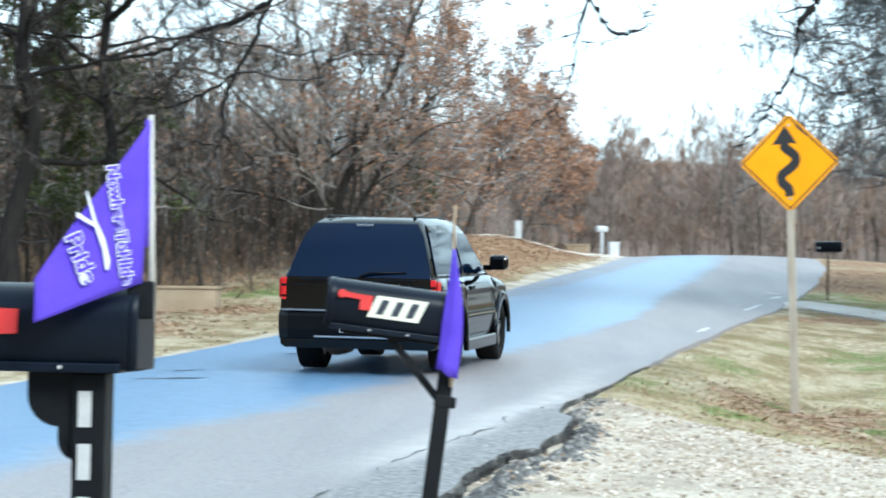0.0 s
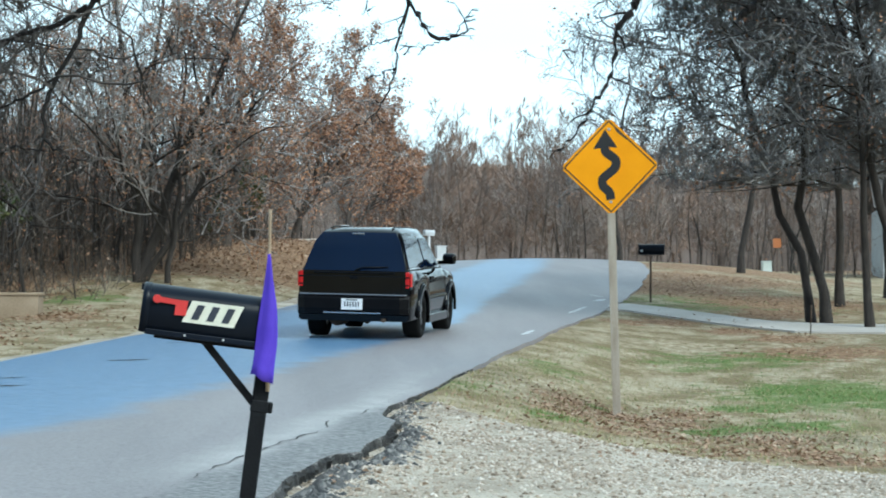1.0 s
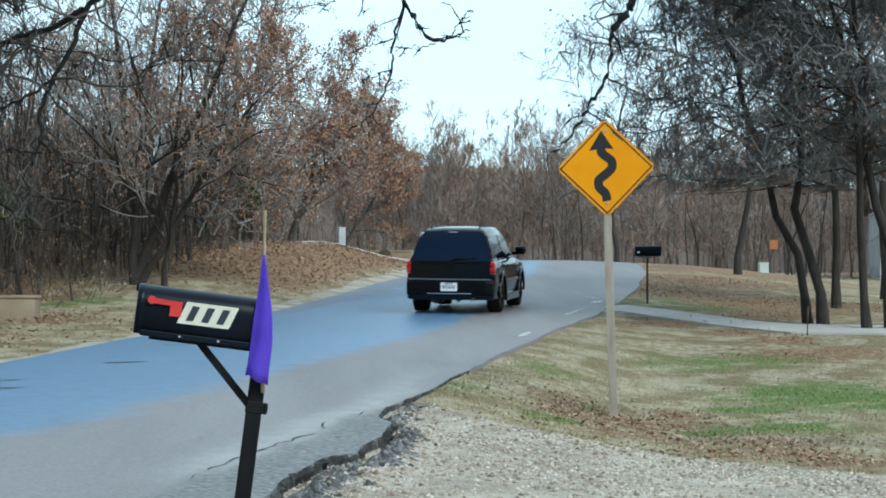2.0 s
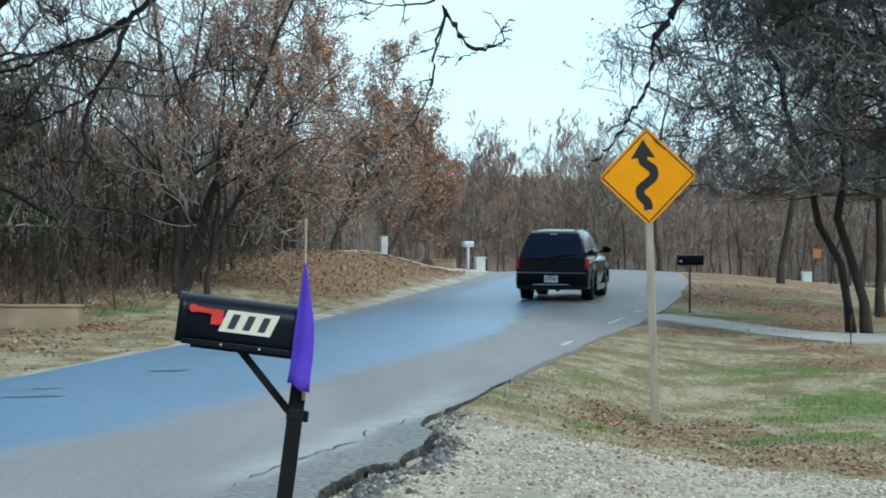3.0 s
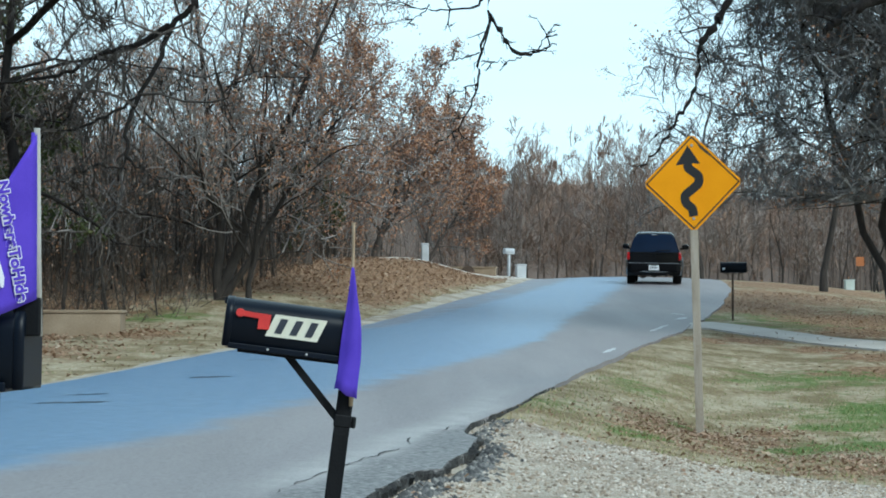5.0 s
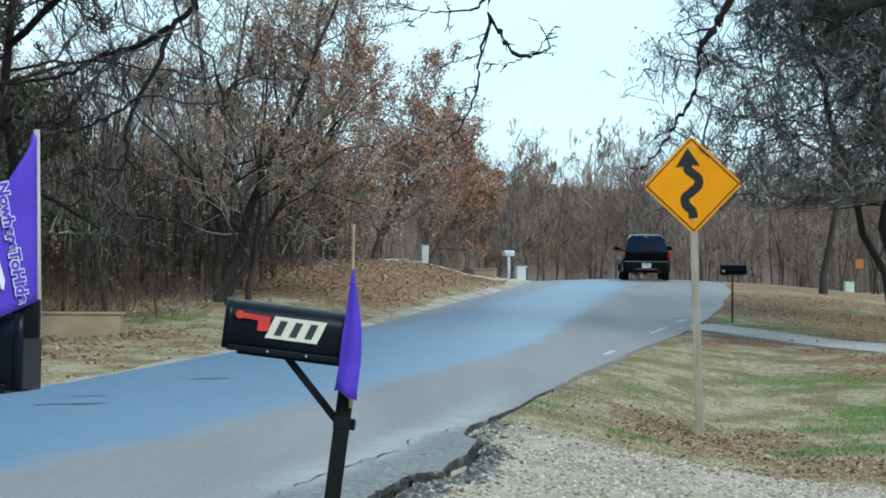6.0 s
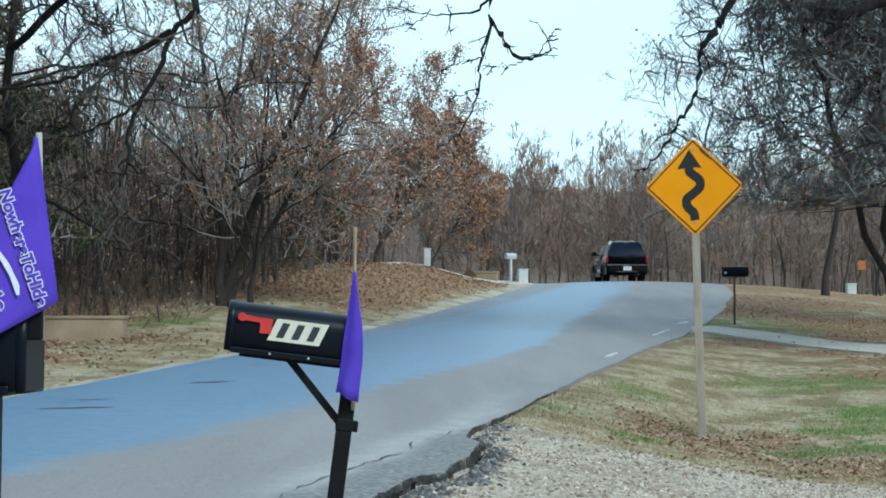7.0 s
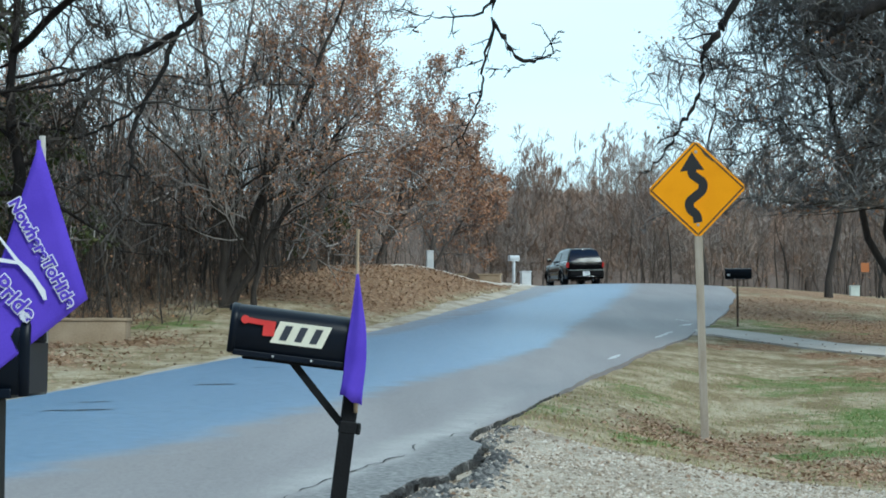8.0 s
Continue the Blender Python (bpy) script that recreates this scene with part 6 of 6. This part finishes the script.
def car_body(ob):
    def half(y):
        nose = sstep(1.5, 2.2, y)
        tail = sstep(-2.0, -2.2, y)
        return 0.855 - 0.17 * nose ** 2 - 0.035 * tail

    def floor(y):
        z = 0.27
        for ax in (AXLE_R, AXLE_F):
            q = 0.4 ** 2 - (y - ax) ** 2
            if q > 0:
                z = max(z, WHEEL_R + math.sqrt(q))
        return z

    def belt(y):
        return float(np.interp(y, [-2.2, -1.9, 0.7, 1.1, 1.9, 2.2], [0.98, 1.0, 1.0, 0.97, 0.9, 0.76]))

    ys = sorted(set(np.round(np.r_[np.linspace(-2.2, 2.2, 45), AXLE_R + np.linspace(-0.4, 0.4, 17), AXLE_F + np.linspace(-0.4, 0.4, 17)], 3)))
    rings = []
    for y in ys:
        w, lo, hi = half(y), floor(y), belt(y)
        lo = min(lo, hi - 0.12)
        mid = lo + (hi - lo) * 0.45
        r = [(-w + 0.06, lo), (-w + 0.01, lo + 0.03), (-w, mid), (-w + 0.012, lo + (hi - lo) * 0.8), (-w + 0.06, hi), (-w * 0.5, hi + 0.015), (w * 0.5, hi + 0.015), (w - 0.06, hi), (w - 0.012, lo + (hi - lo) * 0.8), (w, mid), (w - 0.01, lo + 0.03), (w - 0.06, lo)]
        rings.append([(x, y, z) for x, z in r])
    bm = bmesh.new()
    loft(bm, rings)
    bmesh.ops.recalc_face_normals(bm, faces=bm.faces)
    part("body", bm, CAR_PAINT, ob, "glossy black lower body")
    # cabin: rear screen raked, rounded roof edges
    st = ((-2.17, 0.985, 0.775, 1.0), (-2.1, 0.985, 0.775, 1.2), (-1.98, 0.985, 0.775, 1.42), (-1.86, 0.985, 0.775, 1.56), (-1.6, 0.985, 0.775, 1.61), (-0.8, 0.985, 0.775, 1.625), (0.0, 0.985, 0.775, 1.605), (0.2, 0.985, 0.775, 1.55), (0.55, 0.98, 0.775, 1.28), (0.95, 0.97, 0.765, 1.0))
    rings = []
    for y, z0, w0, z1 in st:
        w1 = w0 - 0.19 * (z1 - z0) / 0.6
        rings.append([(x, y, z) for x, z in ((-w0, z0 - 0.02), (-w1 - 0.01, z1 - 0.07 * min(1, (z1 - z0) * 4)), (-w1 + 0.06, z1), (-w1 * 0.4, z1 + 0.012), (w1 * 0.4, z1 + 0.012), (w1 - 0.06, z1), (w1 + 0.01, z1 - 0.07 * min(1, (z1 - z0) * 4)), (w0, z0 - 0.02))])
    bm = bmesh.new()
    loft(bm, rings)
    bmesh.ops.recalc_face_normals(bm, faces=bm.faces)
    part("cabin", bm, CAR_PAINT, ob)


def side_quad(y0, y1, y2, y3, z0, z1, off, flip):
    """A side window between belt and roof, leaning with the cabin."""
    def wx(z):
        return (0.775 - 0.19 * (z - 0.985) / 0.6 + off) * flip
    return [(wx(z0), y0, z0), (wx(z0), y1, z0), (wx(z1), y2, z1), (wx(z1), y3, z1)]


def slab(bm, quad, push):
    a = [Vector(p) for p in quad]
    n = (a[1] - a[0]).cross(a[3] - a[0]).normalized()
    if n.dot(Vector(push)) < 0:
        n = -n
    loft(bm, [[tuple(p) for p in a], [tuple(p + n * 0.01) for p in a]], smooth=False)
    bmesh.ops.recalc_face_normals(bm, faces=bm.faces)
    return bm


def arc_strip(bm, ax, side, r0, r1, x0, x1):
    n = 14
    rings = []
    for k in range(n + 1):
        a = math.pi * (-0.02 + 1.04 * k / n)
        c, s = math.cos(a), math.sin(a)
        rings.append([(side * x0, ax + r0 * c, WHEEL_R + r0 * s), (side * x1, ax + r0 * c, WHEEL_R + r0 * s), (side * x1, ax + r1 * c, WHEEL_R + r1 * s), (side * (x0 - 0.0), ax + (r1 + 0.04) * c, WHEEL_R + (r1 + 0.04) * s)])
    loft(bm, rings)
    bmesh.ops.recalc_face_normals(bm, faces=bm.faces)
    return bm


def wheel(ob, x, y):
    w = new("wheel")
    w.parent = ob
    w.matrix_basis = pose(x, y, WHEEL_R)
    s = 1 if x > 0 else -1
    bm = bmesh.new()
    prof = ((-0.13, 0.2), (-0.135, 0.29), (-0.12, 0.33), (-0.09, 0.335), (0.09, 0.335), (0.12, 0.33), (0.135, 0.29), (0.13, 0.2))
    n = 28
    rings = [[(px_, r * math.cos(2 * math.pi * k / n), r * math.sin(2 * math.pi * k / n)) for px_, r in prof] for k in range(n)]
    loft(bm, rings + [rings[0]], caps=False)
    bmesh.ops.recalc_face_normals(bm, faces=bm.faces)
    part("tyre", bm, RUBBER, w)
    bm = bmesh.new()
    tube(bm, [(s * -0.1, 0, 0), (s * 0.05, 0, 0), (s * 0.055, 0, 0)], [0.205, 0.205, 0.19], 24)
    for k in range(5):
        a = 2 * math.pi * k / 5
        m = pose(s * 0.075, 0, 0) @ Matrix.Rotation(a, 4, "X")
        box(bm, -0.02, 0.02, -0.035, 0.035, 0.03, 0.2, 0.006, m)
    tube(bm, [(s * 0.06, 0, 0), (s * 0.1, 0, 0), (s * 0.105, 0, 0)], [0.05, 0.05, 0.035], 12)
    part("rim", bm, ALLOY, w, "five-spoke alloy rim")
    return w


def build_car():
    ob = thing("car", pose(0, 0, 0), "black two-door utility wagon with tinted windows driving away", "car")
    car_body(ob)
    bm = bmesh.new()
    steps = ((0.752, -2.185, 1.0), (0.695, -2.115, 1.21), (0.625, -1.993, 1.43), (0.54, -1.895, 1.555))
    rings = []
    for w, y, z in steps:
        rings.append([(w * u, y - 0.02 * (1 - u * u), z) for u in np.linspace(-1, 1, 9)])
    loft(bm, rings, caps=False, closed=False)
    loft(bm, [[(x, y + 0.03, z) for x, y, z in r] for r in rings], caps=False, closed=False)
    glass = part("rear_window", bm, SKY_TINT_GLASS, ob, "dark tinted rear window with sky reflection in its colour")
    bm = bmesh.new()
    tube(bm, [(0.02, -2.225, 1.005), (0.12, -2.225, 1.05), (0.5, -2.19, 1.06)], [0.014, 0.012, 0.008], 6)
    part("wiper", bm, CAR_TRIM, glass)
    bm = bmesh.new()
    box(bm, -0.09, 0.09, -1.955, -1.9, 1.525, 1.548, 0.005)
    part("high_brake_light", bm, CHROME, ob, "small clear brake light above the rear window")
    for flip in (-1, 1):
        bm = bmesh.new()
        slab(bm, side_quad(-1.95, -0.62, -0.62, -1.75, 1.04, 1.47, 0.0, flip), (flip, 0, 0))
        part("quarter_window", bm, SKY_TINT_GLASS, ob)
        bm = bmesh.new()
        slab(bm, side_quad(-0.52, 0.68, 0.12, -0.52, 1.04, 1.47, 0.0, flip), (flip, 0, 0))
        part("door_window", bm, SKY_TINT_GLASS, ob)
        bm = bmesh.new()
        box(bm, flip * 0.845 - 0.02, flip * 0.845 + 0.02, -0.72, 0.9, 0.56, 0.62, 0.008)
        part("side_moulding", bm, CAR_TRIM, ob)
        bm = bmesh.new()
        for y0, y1 in ((-1.95, -0.62), (-0.52, 0.68)):
            slab(bm, side_quad(y0, y1, y1, y0, 1.022, 1.038, 0.004, flip), (flip, 0, 0))
        part("window_trim", bm, CHROME, ob, "thin bright window trim")
        bm = bmesh.new()
        box(bm, flip * 0.868 - 0.004, flip * 0.868 + 0.004, -0.74, 0.88, 0.583, 0.597)
        part("trim_strip", bm, CHROME, ob, "thin bright strip along the door")
        bm = bmesh.new()
        box(bm, flip * 0.83 - 0.025, flip * 0.83 + 0.025, -0.5, -0.3, 0.86, 0.9, 0.008)
        part("door_handle", bm, CAR_TRIM, ob)
        bm = bmesh.new()
        box(bm, flip * 0.85 - 0.035, flip * 0.85 + 0.03, -0.75, 0.92, 0.2, 0.34, 0.02)
        part("rocker_skirt", bm, CAR_PAINT, ob)
        for ax in (AXLE_R, AXLE_F):
            part("fender_flare", arc_strip(bmesh.new(), ax, flip, 0.385, 0.45, 0.845, 0.885), CAR_PAINT, ob)
        bm = bmesh.new()
        box(bm, -0.028, 0.028, -0.02, 0.02, -0.115, 0.115, 0.008, pose(flip * 0.785, -2.185, 0.875))
        box(bm, -0.01, 0.01, -0.12, 0.0, -0.1, 0.1, 0.004, pose(flip * 0.83, -2.06, 0.875))
        tl = part("tail_light", bm, LAMP_RED, ob, "red tail light")
        for z in (0.79, 0.9):
            bm = bmesh.new()
            box(bm, flip * 0.785 - 0.03, flip * 0.785 + 0.03, -2.21, -2.2, z, z + 0.022)
            part("divider", bm, CAR_TRIM, tl)
        bm = bmesh.new()
        box(bm, -0.11, 0.11, -0.055, 0.065, -0.085, 0.085, 0.05, pose(flip * 0.955, 0.55, 1.15))
        box(bm, -0.06, 0.06, -0.025, 0.025, -0.03, 0.03, 0.008, pose(flip * 0.83, 0.57, 1.09))
        part("mirror", bm, CAR_PAINT, ob, "black wing mirror")
        bm = bmesh.new()
        tube(bm, [(flip * 0.46, -1.7, 1.61), (flip * 0.46, -1.55, 1.635), (flip * 0.46, -0.2, 1.635), (flip * 0.46, -0.05, 1.61)], [0.011, 0.011, 0.011, 0.011], 6)
        part("roof_rail", bm, CAR_TRIM, ob)
    bm = bmesh.new()
    slab(bm, [(-0.68, 0.92, 1.03), (0.68, 0.92, 1.03), (0.56, 0.27, 1.49), (-0.56, 0.27, 1.49)], (0, 1, 0.5))
    part("windscreen", bm, SKY_TINT_GLASS, ob)
    bm = bmesh.new()
    rings = [[(x, y, z) for y, z in ((-2.2, 0.36), (-2.3, 0.38), (-2.33, 0.46), (-2.33, 0.6), (-2.3, 0.645), (-2.18, 0.65))] for x in (-0.82, -0.7, 0.7, 0.82)]
    for i, k in ((0, 0.08), (3, 0.08)):
        rings[i] = [(x, y + k * (y < -2.25), z) for x, y, z in rings[i]]
    loft(bm, rings, smooth=False)
    bmesh.ops.recalc_face_normals(bm, faces=bm.faces)
    bump_ = part("rear_bumper", bm, CAR_TRIM, ob, "black rear bumper with step")
    bm = bmesh.new()
    box(bm, -0.78, 0.78, -2.325, -2.2, 0.652, 0.668, 0.004)
    part("bumper_step", bm, ALLOY, ob, "scuffed metal strip on the bumper")
    bm = bmesh.new()
    box(bm, -0.42, 0.42, -2.338, -2.33, 0.385, 0.405, 0.003)
    part("bumper_slot", bm, CHROME, ob)
    bm = bmesh.new()
    box(bm, -0.155, 0.155, -2.345, -2.334, 0.44, 0.6, 0.004)
    plate = part("licence_plate", bm, PLATE_WHITE, ob, "white licence plate with unread characters")
    number_bars(plate, -0.12, 0.52, 0.24, 0.07, 6, DARK_INK, -2.346)
    bm = bmesh.new()
    box(bm, -0.08, 0.08, -2.353, -2.346, 0.575, 0.59)
    part("plate_bar", bm, DARK_INK, plate)
    bm = bmesh.new()
    box(bm, -0.6, 0.6, -2.225, -2.16, 0.955, 0.985, 0.01)
    part("tailgate_trim", bm, CAR_TRIM, ob)
    bm = bmesh.new()
    box(bm, -0.7, 0.7, -2.215, -2.19, 0.67, 0.93, 0.01)
    part("tailgate", bm, CAR_PAINT, ob)
    bm = bmesh.new()
    box(bm, -0.06, 0.06, -2.225, -2.205, 0.88, 0.92, 0.006)
    part("tailgate_handle", bm, CAR_TRIM, ob)
    bm = bmesh.new()
    tube(bm, [(-0.35, -1.7, 0.3), (-0.35, -1.3, 0.3)], [0.13, 0.13], 14)
    part("muffler", bm, RUST, ob)
    bm = bmesh.new()
    tube(bm, [(0.45, -2.28, 0.29), (0.45, -1.7, 0.3)], [0.03, 0.03], 10)
    part("exhaust_pipe", bm, RUST, ob)
    bm = bmesh.new()
    tube(bm, [(-0.6, AXLE_R, WHEEL_R - 0.03), (-0.12, AXLE_R, WHEEL_R - 0.03), (0, AXLE_R, WHEEL_R - 0.03), (0.12, AXLE_R, WHEEL_R - 0.03), (0.6, AXLE_R, WHEEL_R - 0.03)], [0.05, 0.05, 0.13, 0.05, 0.05], 12)
    part("rear_axle", bm, RUST, ob)
    bm = bmesh.new()
    box(bm, -0.7, 0.7, 2.12, 2.27, 0.32, 0.6, 0.05)
    part("front_bumper", bm, CAR_TRIM, ob)
    for flip in (-1, 1):
        bm = bmesh.new()
        box(bm, flip * 0.55 - 0.12, flip * 0.55 + 0.12, 2.13, 2.21, 0.62, 0.74, 0.02)
        part("headlight", bm, CHROME, ob, "clear headlight")
    wheels = [wheel(ob, x, y) for x in (-0.715, 0.715) for y in (AXLE_R, AXLE_F)]
    return ob, wheels


car, wheels = build_car()

# seconds, x and y of the tail, heading to the right of ahead
DRIVE = [(0.0, -1.8, 21.2, 9.5), (0.5, -0.95, 25.7, 10.5), (1.0, -0.06, 30.2, 11.5), (1.5, 0.88, 34.7, 12), (3.0, 3.55, 47.6, 12), (3.5, 4.4, 52.0, 11.5),
         (4.0, 5.3, 56.2, 10), (4.5, 6.1, 60.4, 8.5), (6.0, 7.35, 73.5, 3), (6.5, 7.55, 78.5, 0.5), (7.0, 7.45, 83.0, -3), (7.5, 7.05, 87.2, -7), (8.0, 6.25, 91.2, -11)]
FLAG = [(0.0, 34, -1), (0.2, 36, -1), (0.5, 40, 0), (1.0, 40, 0), (1.5, 42, 1), (3.0, 48, 0), (3.5, 52, 0), (4.0, 50, 0), (4.5, 42, 1), (6.0, 40, 2), (6.5, 40, 4), (7.0, 24, 9), (7.5, 14, 14.5), (8.0, 6, 19)]
LIMP = [(0.0, 4), (1.0, -4), (1.5, -6), (3.0, 0), (4.0, 3), (4.5, -3), (6.0, 2), (7.0, -4), (8.0, 2)]


def motions():
    rows, turn = [], []
    path = np.array(DRIVE)
    times = np.arange(0, 241, 2) / 30.0

    def glide(col):
        """Smooth values between the rows (Hermite)."""
        t, v = path[:, 0], path[:, col]
        m = np.gradient(v, t)
        k = np.clip(np.searchsorted(t, times, side="right") - 1, 0, len(t) - 2)
        h = t[k + 1] - t[k]
        u = (times - t[k]) / h
        return (2 * u ** 3 - 3 * u ** 2 + 1) * v[k] + (u ** 3 - 2 * u ** 2 + u) * h * m[k] + (-2 * u ** 3 + 3 * u ** 2) * v[k + 1] + (u ** 3 - u ** 2) * h * m[k + 1]

    xs, ys, hs = glide(1), glide(2), glide(3)
    way = np.r_[0, np.cumsum(np.hypot(np.diff(xs), np.diff(ys)))]
    for i, t in enumerate(times):
        a = radians(hs[i])
        f, r = np.array([math.sin(a), math.cos(a)]), np.array([math.cos(a), -math.sin(a)])
        mid = np.array([xs[i], ys[i]]) + f * 2.2
        pts = [mid + f * AXLE_R, mid + f * AXLE_F, mid - r * 0.72, mid + r * 0.72]
        z = road_z(np.array([p[0] for p in pts]), np.array([p[1] for p in pts]))
        pitch = math.degrees(math.atan2(z[1] - z[0], AXLE_F - AXLE_R))
        roll = math.degrees(math.atan2(z[2] - z[3], 1.44))
        zc = z[0] + (z[1] - z[0]) * (0 - AXLE_R) / (AXLE_F - AXLE_R)
        rows.append((float(t), Matrix.Translation((mid[0], mid[1], zc + 0.004)) @ pose(0, 0, 0, 0, 0, -hs[i]) @ pose(0, 0, 0, pitch, roll, 0)))
    walk(car, rows)
    for w in wheels:
        x, y, z = w.matrix_basis.translation
        walk(w, [(float(t), Matrix.Translation((x, y, z)) @ pose(0, 0, 0, -math.degrees(s / WHEEL_R), 0, 0)) for t, s in zip(times, way)])
    walk(fly_707, [(t, pose(0, 0, 0.625, 0, -tip, 0) @ pose(0, 0, 0, 0, 0, a) @ pose(0, 0, -0.625)) for t, a, tip in FLAG])
    walk(cloth_705, [(t, pose(0, 0, 0, 0, 0, a)) for t, a in LIMP])


motions()
